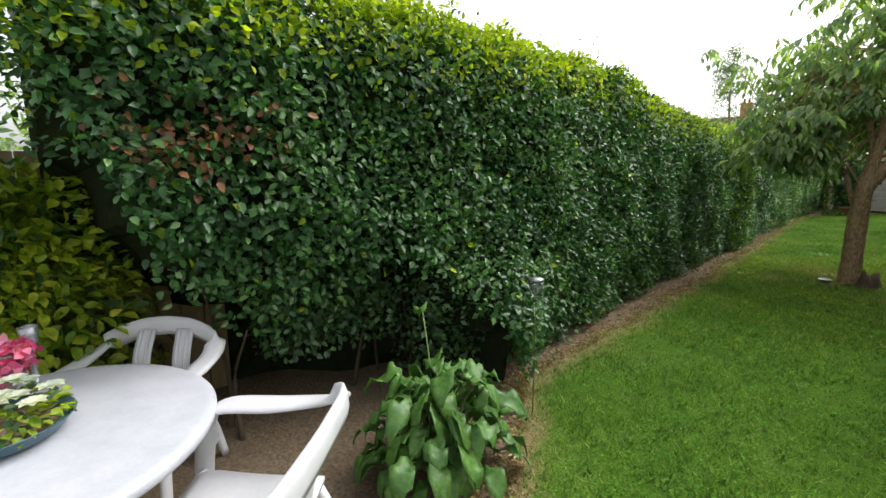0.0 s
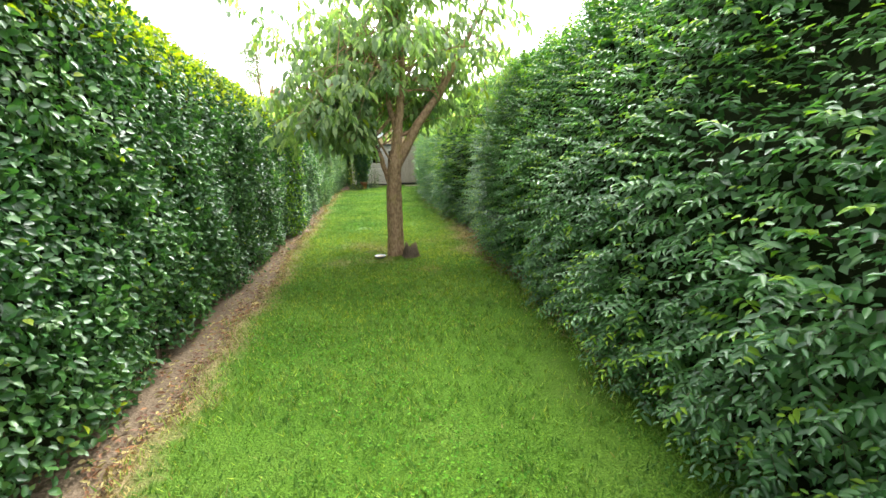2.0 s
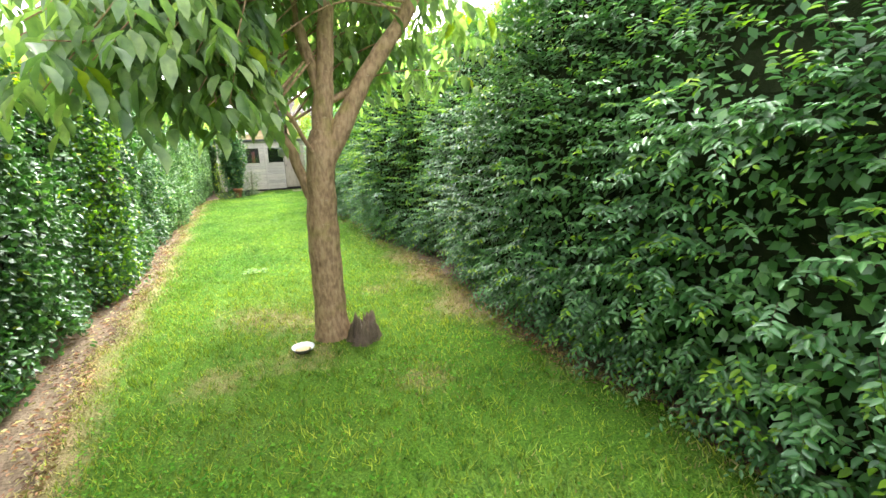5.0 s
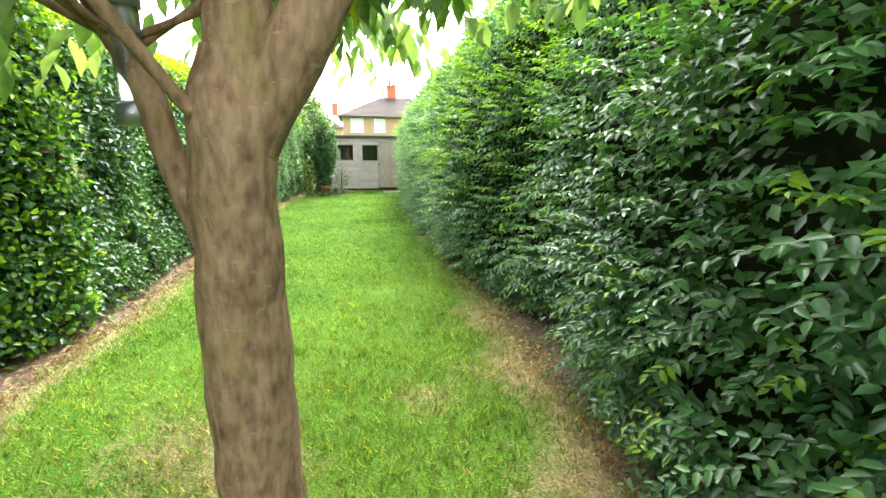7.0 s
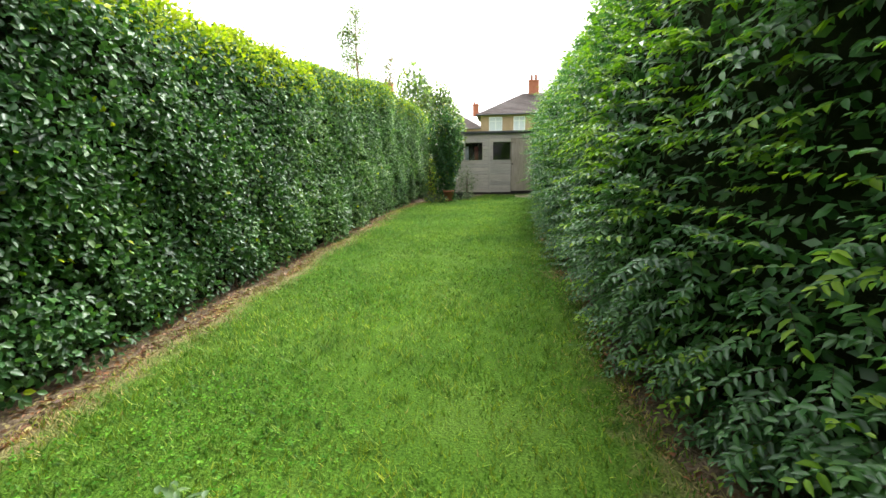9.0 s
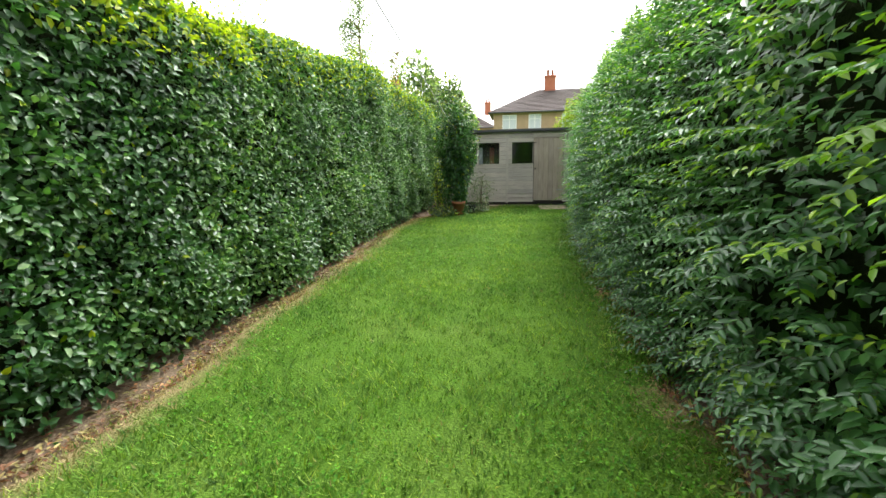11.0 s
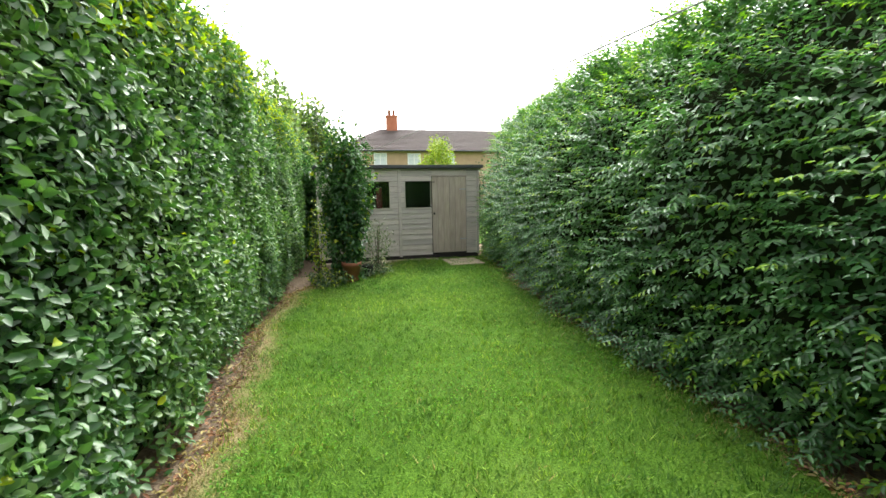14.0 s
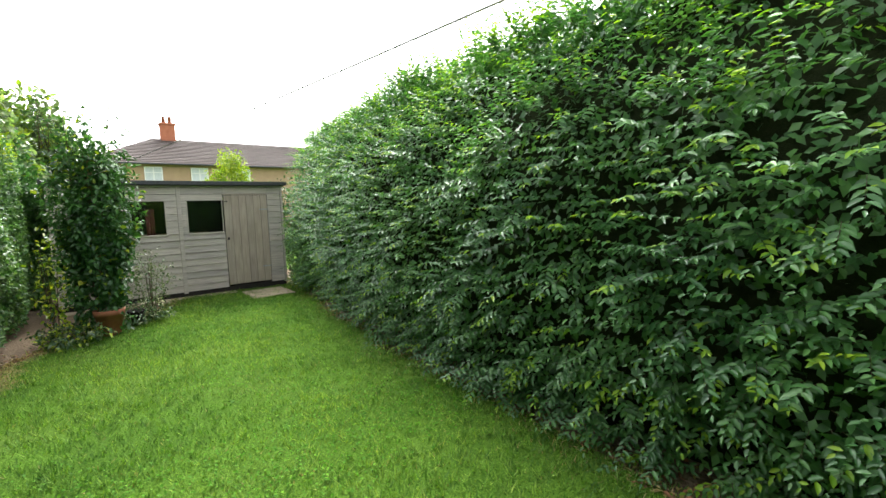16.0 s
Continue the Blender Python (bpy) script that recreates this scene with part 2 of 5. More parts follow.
def tri_object(name, verts, tris, mats, index=None, parent=None, smooth=True):
    """A mesh straight from arrays of corners and triangles."""
    me = bpy.data.meshes.new(name)
    nv, nt = len(verts), len(tris)
    me.vertices.add(nv)
    me.vertices.foreach_set("co", np.asarray(verts, dtype=np.float32).ravel())
    me.loops.add(nt * 3)
    me.loops.foreach_set("vertex_index", np.asarray(tris, dtype=np.int32).ravel())
    me.polygons.add(nt)
    me.polygons.foreach_set("loop_start", np.arange(0, nt * 3, 3, dtype=np.int32))
    for m in mats:
        me.materials.append(m)
    if index is not None:
        me.polygons.foreach_set("material_index", np.asarray(index, dtype=np.int32))
    me.update(calc_edges=True)
    me.validate()
    if smooth:
        me.shade_smooth()
    ob = new(name, me)
    ob.parent = parent
    return ob


def unit(v):
    return v / np.maximum(np.linalg.norm(v, axis=-1, keepdims=True), 1e-9)


def leaf_arrays(p, axis, nrm, length, width, fold=0.16, droop=0.12):
    """Ovate, folded leaves: six corners and four triangles each."""
    a = unit(axis)
    s = unit(np.cross(a, nrm))
    n = np.cross(s, a)
    L, W = length[:, None], width[:, None]
    up = n * W * fold
    v = np.stack([p, p + a * L * 0.24 + s * W * 0.42 + up, p + a * L * 0.62 + s * W * 0.44 + up, p + a * L - n * L * droop,
                  p + a * L * 0.62 - s * W * 0.44 + up, p + a * L * 0.24 - s * W * 0.42 + up], axis=1)
    k = np.arange(len(p))[:, None, None] * 6
    t = np.array([[0, 1, 2], [0, 2, 3], [0, 3, 4], [0, 4, 5]])[None] + k
    return v.reshape(-1, 3), t.reshape(-1, 3)


def simple_leaves(name, p, axis, nrm, length, width, mats, parent):
    """Folded kite-shaped leaves of two triangles, for the depth of a crown."""
    a = unit(axis)
    s = unit(np.cross(a, nrm))
    n_ = np.cross(s, a)
    L, W = length[:, None], width[:, None]
    v = np.stack([p, p + a * L * 0.45 + s * W * 0.5 + n_ * W * 0.12, p + a * L, p + a * L * 0.45 - s * W * 0.5 + n_ * W * 0.12], 1).reshape(-1, 3)
    t = (np.array([[0, 1, 2], [0, 2, 3]])[None] + np.arange(len(p))[:, None, None] * 4).reshape(-1, 3)
    return tagged(tri_object(name, v, t, mats, None, parent), kind="stuff")


def leaves_object(name, p, axis, nrm, length, width, mats, which=None, parent=None, **kw):
    v, t = leaf_arrays(p, axis, nrm, length, width, **kw)
    idx = None if which is None else np.repeat(which, 4)
    return tagged(tri_object(name, v, t, mats, idx, parent), kind="stuff")


def waves(seed, n=9, lo=0.6, hi=6.0):
    """A smooth random field on two coordinates, about -1 to 1."""
    r = np.random.default_rng(seed)
    f = np.exp(r.uniform(np.log(lo), np.log(hi), n))
    th, ph = r.uniform(0, 6.283, n), r.uniform(0, 6.283, n)
    return lambda u, w: sum(np.sin(f[i] * (np.cos(th[i]) * u + np.sin(th[i]) * w) + ph[i]) for i in range(n)) / math.sqrt(n)


def sweep_arrays(points, radii, sides=8, flat=1.0, up=(0, 0, 1)):
    pts = np.array(points, dtype=float)
    rad = np.array(radii, dtype=float)
    tan = unit(np.gradient(pts, axis=0))
    upv = np.array(up, dtype=float)
    verts, faces = [], []
    for i in range(len(pts)):
        ref = upv if abs(tan[i] @ upv) < 0.95 else np.array((1.0, 0.0, 0.0))
        s = unit(np.cross(tan[i], ref))
        n = np.cross(s, tan[i])
        for k in range(sides):
            a = 2 * math.pi * (k + 0.5) / sides
            verts.append(pts[i] + s * math.cos(a) * rad[i] + n * math.sin(a) * rad[i] * flat)
    for i in range(len(pts) - 1):
        for k in range(sides):
            k2 = (k + 1) % sides
            faces.append((i * sides + k, i * sides + k2, (i + 1) * sides + k2, (i + 1) * sides + k))
    faces.append(tuple(range(sides))[::-1])
    faces.append(tuple((len(pts) - 1) * sides + k for k in range(sides)))
    return verts, faces


def smooth_path(points, n=6):
    """Points along a gentle curve through the given ones (any number of columns)."""
    p = np.array(points, dtype=float)
    q = np.vstack([2 * p[0] - p[1], p, 2 * p[-1] - p[-2]])
    out = []
    for i in range(1, len(q) - 2):
        for k in range(n):
            t = k / n
            a, b, c, d = q[i - 1], q[i], q[i + 1], q[i + 2]
            out.append(0.5 * (2 * b + (c - a) * t + (2 * a - 5 * b + 4 * c - d) * t * t + (3 * b - a - 3 * c + d) * t ** 3))
    out.append(p[-1])
    return np.array(out)


def sweep(name, points, radii, mat, parent=None, sides=8, flat=1.0, up=(0, 0, 1)):
    v, f = sweep_arrays(points, radii, sides, flat, up)
    return mesh_object(name, v, f, mat, parent, smooth=True)


def lathe(name, profile, mat, parent=None, sides=32, at=(0, 0, 0), wob=0.0):
    verts, faces = [], []
    for r, z in profile:
        for k in range(sides):
            a = 2 * math.pi * k / sides
            q = r * (1 + wob * math.sin(3 * a + z * 20))
            verts.append((at[0] + q * math.cos(a), at[1] + q * math.sin(a), at[2] + z))
    for i in range(len(profile) - 1):
        for k in range(sides):
            k2 = (k + 1) % sides
            faces.append((i * sides + k, i * sides + k2, (i + 1) * sides + k2, (i + 1) * sides + k))
    faces.append(tuple(range(sides))[::-1])
    faces.append(tuple((len(profile) - 1) * sides + k for k in range(sides)))
    return mesh_object(name, verts, faces, mat, parent, smooth=True)


def block(name, lo, hi, mat, parent=None, bevel=0.004):
    bm = bmesh.new()
    bmesh.ops.create_cube(bm, size=1.0)
    d = [hi[i] - lo[i] for i in range(3)]
    for v in bm.verts:
        v.co = Vector([(lo[i] + hi[i]) / 2 + v.co[i] * d[i] for i in range(3)])
    if bevel:
        bmesh.ops.bevel(bm, geom=bm.edges[:], offset=min(bevel, min(d) * 0.3), segments=1, affect='EDGES')
    me = bpy.data.meshes.new(name)
    bm.to_mesh(me)
    bm.free()
    me.materials.append(mat)
    ob = new(name, me)
    ob.parent = parent
    return ob


def thing(name, at, label, category, group=""):
    e = new(name)
    e.location = at
    return tagged(e, label, category, group)


def profile_at(y, table):
    ys, vs = zip(*table)
    return np.interp(y, ys, vs)


# ---- ground and lawn ----
LAWN_LEFT = ((-4, 0.9), (-0.6, -0.45), (0.2, -0.85), (0.63, -1.1), (1.2, -1.48), (4, -1.43), (7, -1.42), (12, -1.45), (16, -1.47), (19.4, -1.5), (20.6, -1.4), (21.1, -1.1), (21.5, -0.65), (22.1, -0.15), (22.8, 0.25), (23.4, 0.45))
LAWN_RIGHT = ((-4, 2.4), (0, 2.2), (3, 1.75), (5, 1.75), (6.5, 1.68), (8.5, 1.84), (9.6, 1.88), (10.5, 1.76), (12, 1.8), (15, 1.85), (17, 1.9), (19.4, 2.1), (22, 2.45), (23.4, 2.6))

gx = np.concatenate([[-300, -60, -15], np.linspace(-4, 4, 33), [15, 60, 300]])
gy = np.concatenate([[-200, -50, -12], np.linspace(-4, 26, 101), [40, 80, 300, 900]])
wob = waves(3, 12, 1.0, 9.0)
gv = [(x, y, (0.014 * wob(x, y) - 0.016) if abs(x) <= 4 and -4 <= y <= 26 else -0.02) for y in gy for x in gx]
nx = len(gx)
gf = [(j * nx + i, j * nx + i + 1, (j + 1) * nx + i + 1, (j + 1) * nx + i) for j in range(len(gy) - 1) for i in range(nx - 1)]
ground = tagged(mesh_object("ground", gv, gf, M_SOIL, smooth=True), "bare brown garden soil with dry litter", "ground", kind="structure")

ground.data.materials.append(M_TURF)
beyond = [1 if (abs(np.mean([gv[k][0] for k in f])) > 3.6 or np.mean([gv[k][1] for k in f]) > 26 or np.mean([gv[k][1] for k in f]) < -4) else 0 for f in gf]
ground.data.polygons.foreach_set("material_index", np.array(beyond, dtype=np.int32))

edge_w = waves(11, 10, 2.0, 18.0)
rows_y = np.arange(-4, 23.41, 0.06)


def lawn_edges(y):
    y = np.asarray(y, dtype=float)
    return (profile_at(y, LAWN_LEFT) + 0.05 * edge_w(y, 0 * y), profile_at(y, LAWN_RIGHT) + 0.06 * edge_w(y, 0 * y + 9))


le, re = lawn_edges(rows_y)
lv, lf, cols = [], [], 44
for j, y in enumerate(rows_y):
    for i in range(cols):
        u = i / (cols - 1)
        x = le[j] + (re[j] - le[j]) * u
        dip = 0.03 if i in (0, cols - 1) else 0.0
        lv.append((x, y, 0.014 + 0.0015 * wob(x * 2, y * 2) - dip))
for j in range(len(rows_y) - 1):
    for i in range(cols - 1):
        lf.append((j * cols + i, j * cols + i + 1, (j + 1) * cols + i + 1, (j + 1) * cols + i))
PATCHES = ((0.1, 7.75, 0.35), (-0.35, 8.1, 0.4), (0.05, 7.0, 0.3), (1.45, 7.4, 0.4), (1.5, 8.6, 0.35), (0.7, 6.3, 0.25), (1.6, 9.6, 0.3), (0.95, 8.3, 0.22), (1.75, 13.2, 0.25), (-0.6, 6.9, 0.3), (1.8, 3.2, 0.3))


def dryness(x, y):
    """How likely the grass at a place is dry: lawn margins and worn patches."""
    a, c = lawn_edges(y)
    d = np.clip(1.0 - np.abs(x - a) / 0.36, 0, 1) * 0.9 + np.clip(1.0 - np.abs(c - x) / 0.42, 0, 1) * (0.25 + 0.6 * np.exp(-((y - 8.3) / 2.2) ** 2)) + 0.03
    for px, py, pr in PATCHES:
        d = d + 0.5 * np.exp(-((x - px) ** 2 + (y - py) ** 2) / pr ** 2)
    return d


lawn = tagged(mesh_object("lawn", lv, lf, M_TURF, smooth=True), "mown green lawn with clover and dry patches", "lawn", kind="structure")
lawn_xy = np.array(lv)
lawn.data.attributes.new("dryness", 'FLOAT', 'POINT').data.foreach_set("value", np.clip(dryness(lawn_xy[:, 0], lawn_xy[:, 1]), 0, 1).astype(np.float32))

N_BLADES = 290000
by = rng.uniform(-2.5, 23.35, N_BLADES)
bl, br = lawn_edges(by)
bx = bl + (br - bl) * rng.uniform(-0.012, 1.012, N_BLADES)
edge = np.minimum(bx - bl, br - bx)
dry = dryness(bx, by)
tuft = waves(21, 12, 1.5, 14.0)
is_dry = (rng.random(N_BLADES) < dry).astype(int)
clump = waves(22, 24, 20.0, 60.0)
hgt = np.clip(0.027 + 0.009 * tuft(bx, by) + 0.012 * clump(bx, by) + rng.normal(0, 0.01, N_BLADES), 0.008, 0.075) * np.where(is_dry == 1, 0.7, 1.0)
ang = rng.uniform(0, 6.283, N_BLADES)
lean = rng.uniform(0.2, 1.5, N_BLADES) * hgt
la = ang + rng.normal(1.57, 0.5, N_BLADES)
bw = rng.uniform(0.0025, 0.0055, N_BLADES)
z0 = np.full(N_BLADES, 0.012)
g0 = np.stack([bx - np.cos(ang) * bw, by - np.sin(ang) * bw, z0], 1)
g1 = np.stack([bx + np.cos(ang) * bw, by + np.sin(ang) * bw, z0], 1)
g2 = np.stack([bx + np.cos(la) * lean, by + np.sin(la) * lean, z0 + hgt], 1)
gverts = np.stack([g0, g1, g2], 1).reshape(-1, 3)
tagged(tri_object("grass_blades", gverts, np.arange(N_BLADES * 3).reshape(-1, 3), [M_GRASS, M_STRAW, M_GRASS_YELLOW], np.where((is_dry == 0) & (rng.random(N_BLADES) < 0.85 * np.exp(-((by - 7.5) / 3.2) ** 2)), 2, is_dry), lawn, smooth=False), kind="stuff")

cn = 60000
cy = rng.uniform(-2.0, 23.0, cn)
cl, cr = lawn_edges(cy)
cx = cl + (cr - cl) * rng.uniform(0.05, 0.97, cn)
keep = waves(33, 10, 0.8, 5.0)(cx, cy) + rng.normal(0, 0.35, cn) > 0.45
cx, cy = cx[keep], cy[keep]
n = len(cx)
th = rng.uniform(0, 6.283, n)
leaves_object("clover_leaves", np.stack([cx, cy, rng.uniform(0.025, 0.05, n)], 1), np.stack([np.cos(th), np.sin(th), rng.normal(0, 0.25, n)], 1),
              np.stack([rng.normal(0, 0.3, n), rng.normal(0, 0.3, n), np.ones(n)], 1), rng.uniform(0.014, 0.026, n), rng.uniform(0.012, 0.02, n), [M_CLOVER], None, lawn)

# litter along the hedge feet
ln = 19000
ly = rng.uniform(-1.2, 22.5, ln)
side = rng.random(ln) < 0.6
l_l, l_r = lawn_edges(ly)
lx = np.where(side, l_l - rng.exponential(0.13, ln) + 0.06, l_r + rng.exponential(0.14, ln) - 0.14)
lz = 0.006 + 0.014 * wob(lx, ly) - 0.014 + rng.uniform(0.004, 0.02, ln)
th = rng.uniform(0, 6.283, ln)
litter = leaves_object("leaf_litter", np.stack([lx, ly, np.maximum(lz, 0.008)], 1), np.stack([np.cos(th), np.sin(th), rng.normal(0, 0.15, ln)], 1),
                       np.stack([rng.normal(0, 0.35, ln), rng.normal(0, 0.35, ln), np.ones(ln)], 1), rng.uniform(0.015, 0.06, ln), rng.uniform(0.007, 0.026, ln), [M_BROWN_LEAF, M_STRAW], (rng.random(ln) < 0.45).astype(int))
tagged(litter, "dry brown leaf litter along the hedge foot", "leaf litter")


# ---- hedges ----
L_TOP = ((-1.5, 2.62), (1.5, 2.78), (3.5, 2.75), (5.5, 2.6), (7.5, 2.6), (9, 2.5), (10, 2.66), (12, 2.64), (13.5, 2.58), (15.5, 2.66), (18.3, 2.86), (20.5, 2.76), (23.6, 2.66))
L_FACE = ((-1.5, -1.95), (-0.5, -1.78), (1, -1.66), (3, -1.7), (6, -1.74), (8.7, -1.76), (9.2, -1.78), (9.8, -1.57), (12, -1.66), (15, -1.64), (18, -1.56), (20, -1.5), (22, -1.42), (23.6, -1.38))
R_TOP = ((0.3, 2.8), (4, 2.9), (6, 2.85), (8, 2.97), (10, 3.1), (12, 3.14), (14, 3.02), (17, 2.9), (20, 2.96), (23.6, 3.0))
R_FACE = ((0.3, 1.62), (3, 1.6), (5, 1.74), (7, 1.82), (8, 1.98), (8.8, 2.12), (9.8, 2.12), (10.6, 1.92), (11.2, 1.78), (12.5, 1.86), (14, 1.84), (17, 1.84), (19.4, 2.12), (22.5, 2.62), (23.6, 2.8))
L_HOLLOW = ((-1.8, 2.4), (-1.61, 2.12), (-1.35, 1.9), (-1.23, 1.4), (-1.1, 1.15), (-0.8, 0.85), (-0.65, 0.75), (-0.2, 0.78), (-0.05, 1.0), (0.15, 1.12), (0.5, 1.0), (0.75, 0.7), (0.92, 0.4), (1.02, 0.12), (1.3, 0.08), (24, 0.08))
lump_l, lump_r = waves(41, 14, 0.8, 7.0), waves(42, 14, 0.8, 7.0)


def left_surface(y, s):
    """Face and rounded top of the dark hedge; s runs from foot (0) over the shoulder (1) to the back (1.5)."""
    top = profile_at(y, L_TOP)
    face = profile_at(y, L_FACE)
    up = np.clip(s, 0, 1)
    z = 0.03 + up * (top - 0.03) + np.where(s > 1, 0.12 * np.sin(np.clip(s - 1, 0, .5) * math.pi), 0) + 0.05 * lump_l(y * 2, s * 5)
    far = np.clip((y - 14) / 4, 0, 1)
    x = face + 0.04 - (0.03 + 0.05 * far) * (1 - np.clip(up / 0.25, 0, 1)) - (0.14 - 0.12 * far) * np.clip((up - 0.78) / 0.22, 0, 1) ** 2 - np.where(s > 1, (s - 1) * 2.4, 0) + 0.055 * lump_l(y, z * 1.3)
    x = x + 0.3 * np.exp(-((y - 1.0) / 0.38) ** 2) * np.clip((1.15 - z) / 0.5, 0, 1)
    x = x - 0.38 * np.clip((1.45 - z) / 0.7, 0, 1) * np.clip((0.3 - y) / 0.4, 0, 1)
    return x, z


def right_surface(y, s):
    top = profile_at(y, R_TOP)
    face = profile_at(y, R_FACE)
    up = np.clip(s, 0, 1)
    z = 0.04 + up * (top - 0.04) + np.where(s > 1, 0.06 * np.sin(np.clip(s - 1, 0, .5) * math.pi), 0) + 0.06 * lump_r(y * 2, s * 5)
    x = face - 0.04 + 0.02 * (1 - np.clip(up / 0.1, 0, 1)) - 0.13 * np.sin(np.clip(up / 0.75, 0, 1) * math.pi) + 0.36 * np.clip((up - 0.62) / 0.38, 0, 1) ** 1.6 + np.where(s > 1, (s - 1) * 2.2, 0) - 0.075 * lump_r(y, z * 1.3)
    return x, z


# Dark sheet behind the leaves; the hedge's inner shade is painted as its colour.
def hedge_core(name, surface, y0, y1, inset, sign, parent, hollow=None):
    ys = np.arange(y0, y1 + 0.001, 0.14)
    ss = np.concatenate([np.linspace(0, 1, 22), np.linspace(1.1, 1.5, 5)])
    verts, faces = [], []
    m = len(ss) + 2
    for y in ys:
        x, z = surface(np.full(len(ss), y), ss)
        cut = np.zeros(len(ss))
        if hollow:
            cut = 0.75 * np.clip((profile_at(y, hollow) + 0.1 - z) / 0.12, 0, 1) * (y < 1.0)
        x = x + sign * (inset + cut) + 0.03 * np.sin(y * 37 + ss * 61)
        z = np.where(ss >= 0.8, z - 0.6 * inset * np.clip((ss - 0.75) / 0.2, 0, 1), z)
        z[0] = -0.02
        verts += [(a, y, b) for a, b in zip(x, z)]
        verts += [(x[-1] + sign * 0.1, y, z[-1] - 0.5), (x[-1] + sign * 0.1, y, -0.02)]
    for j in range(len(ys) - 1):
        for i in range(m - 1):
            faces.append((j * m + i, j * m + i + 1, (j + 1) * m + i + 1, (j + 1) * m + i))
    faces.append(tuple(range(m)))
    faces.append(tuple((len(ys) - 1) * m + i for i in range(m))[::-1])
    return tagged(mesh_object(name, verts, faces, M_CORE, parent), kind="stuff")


def back_leaves(surface, y0, y1, sign, mat, parent, inv, n=16000):
    """Leaves over the flat top and the far side of a hedge."""
    y = rng.uniform(y0, y1, n)
    on_top = rng.random(n) < 0.35
    s = np.where(on_top, rng.uniform(1.1, 1.5, n), 1.5)
    x, z = surface(y, s)
    z = np.where(on_top, z - rng.uniform(0.0, 0.12, n), rng.uniform(0.05, 1.0, n) * (z - 0.05))
    x = np.where(on_top, x, x + sign * rng.uniform(0.3, 0.45, n))
    nr = np.where(on_top[:, None], np.array((0.0, 0.0, 1.0)), np.array((sign, 0.0, 0.5)))
    L = rng.uniform(0.09, 0.15, n)
    simple_leaves("back_leaves", np.stack([x, y, z], 1), rng.normal(0, 0.7, (n, 3)), nr + rng.normal(0, 0.35, (n, 3)), L, L * 0.7, [mat], parent).matrix_parent_inverse = inv


def surface_normal(surface, y, s):
    x0, za = surface(y, s - 0.02)
    x1, zb = surface(y, s + 0.02)
    return x1 - x0, zb - za


def build_left_hedge():
    h = thing("clipped_hedge", (-2.3, 11, 0), "tall clipped hedge of small glossy dark green leaves", "hedge")
    inv = Matrix.Translation((2.3, -11, 0))
    n = 122000
    y = rng.uniform(-1.82, 23.6, n)
    s = rng.uniform(-0.03, 1.25, n)
    x, z = left_surface(y, s)
    dx, dz = surface_normal(left_surface, y, s)
    nrm = unit(np.stack([dz, 0 * y, -dx], 1))
    gap = waves(51, 16, 3.0, 22.0)(y, z * 1.2)
    depth = rng.beta(1.2, 2.2, n) * 0.15 - 0.03 + np.where(gap < -1.0, 0.09, 0)
    low = profile_at(y, L_HOLLOW)
    ok = (z > low + rng.normal(0, 0.06, n)) & (rng.random(n) < np.where(gap < -1.25, 0.35, 1.0))
    ok &= ~((s > 1.15) & (rng.random(n) < 0.4))
    y, z, x, s, nrm, depth = y[ok], z[ok], x[ok], s[ok], nrm[ok], depth[ok]
    n = len(y)
    p = np.stack([x, y, z], 1) - nrm * depth[:, None]
    ax = nrm * rng.uniform(0.1, 0.9, (n, 1)) + rng.normal(0, 0.75, (n, 3)) + np.array((0, 0, -0.12))
    nn = nrm * 1.0 + np.array((0, 0, 0.6)) + rng.normal(0, 0.42, (n, 3))
    # Yellow share rises towards the shoulder: young growth plus painted backlight.
    young_lit_p = np.clip((s - 0.8) / 0.16, 0, 1) * 0.88 + np.where(s > 1.0, 0.1, 0) + 0.01
    young_lit_p *= np.where(y > 15, 0.4, np.where((y < 9) & (y > 3), 0.75, 1.0))
    which = (rng.random(n) < young_lit_p).astype(int)
    rust = (np.exp(-((y + 0.95) / 0.28) ** 2 - ((z - 1.85) / 0.16) ** 2) * 0.6 + np.exp(-((y - 9.8) / 0.2) ** 2 - ((z - 1.3) / 0.2) ** 2) * 0.25) > rng.random(n)
    # Pale leaves increase past y 12.5: paler foliage plus painted sky sheen.
    pale_sheen_p = 0.14 + 0.68 * np.clip((y - 12.5) / 2.5, 0, 1) + 0.12 * (y < 4)
    # Bright leaves around the step put its backlight into the colour.
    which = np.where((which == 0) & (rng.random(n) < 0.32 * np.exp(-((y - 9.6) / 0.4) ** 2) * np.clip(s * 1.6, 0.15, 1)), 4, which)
    which = np.where((which == 0) & (rng.random(n) < pale_sheen_p), 3, which)
    which = np.where(rust, 2, which)
    L = rng.uniform(0.04, 0.066, n)
    ob = leaves_object("leaves", p, ax, nn, L, L * rng.uniform(0.56, 0.68, n), [M_PRIVET, M_PRIVET_NEW_LIT, M_BROWN_LEAF, M_PRIVET_PALE_SHEEN, M_YOUNG_AND_LIT], which, h)
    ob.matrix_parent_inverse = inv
    k = 62000
    iy, is_ = rng.uniform(-1.4, 23.6, k), rng.uniform(0.0, 1.15, k)
    ix, iz = left_surface(iy, is_)
    dx, dz = surface_normal(left_surface, iy, is_)
    inr = unit(np.stack([dz, 0 * iy, -dx], 1))
    good = iz > profile_at(iy, L_HOLLOW) + 0.05
    ip = (np.stack([ix, iy, iz], 1) - inr * rng.uniform(0.08, 0.2, (k, 1)))[good]
    inr = inr[good]
    k = len(ip)
    L3 = rng.uniform(0.05, 0.075, k)
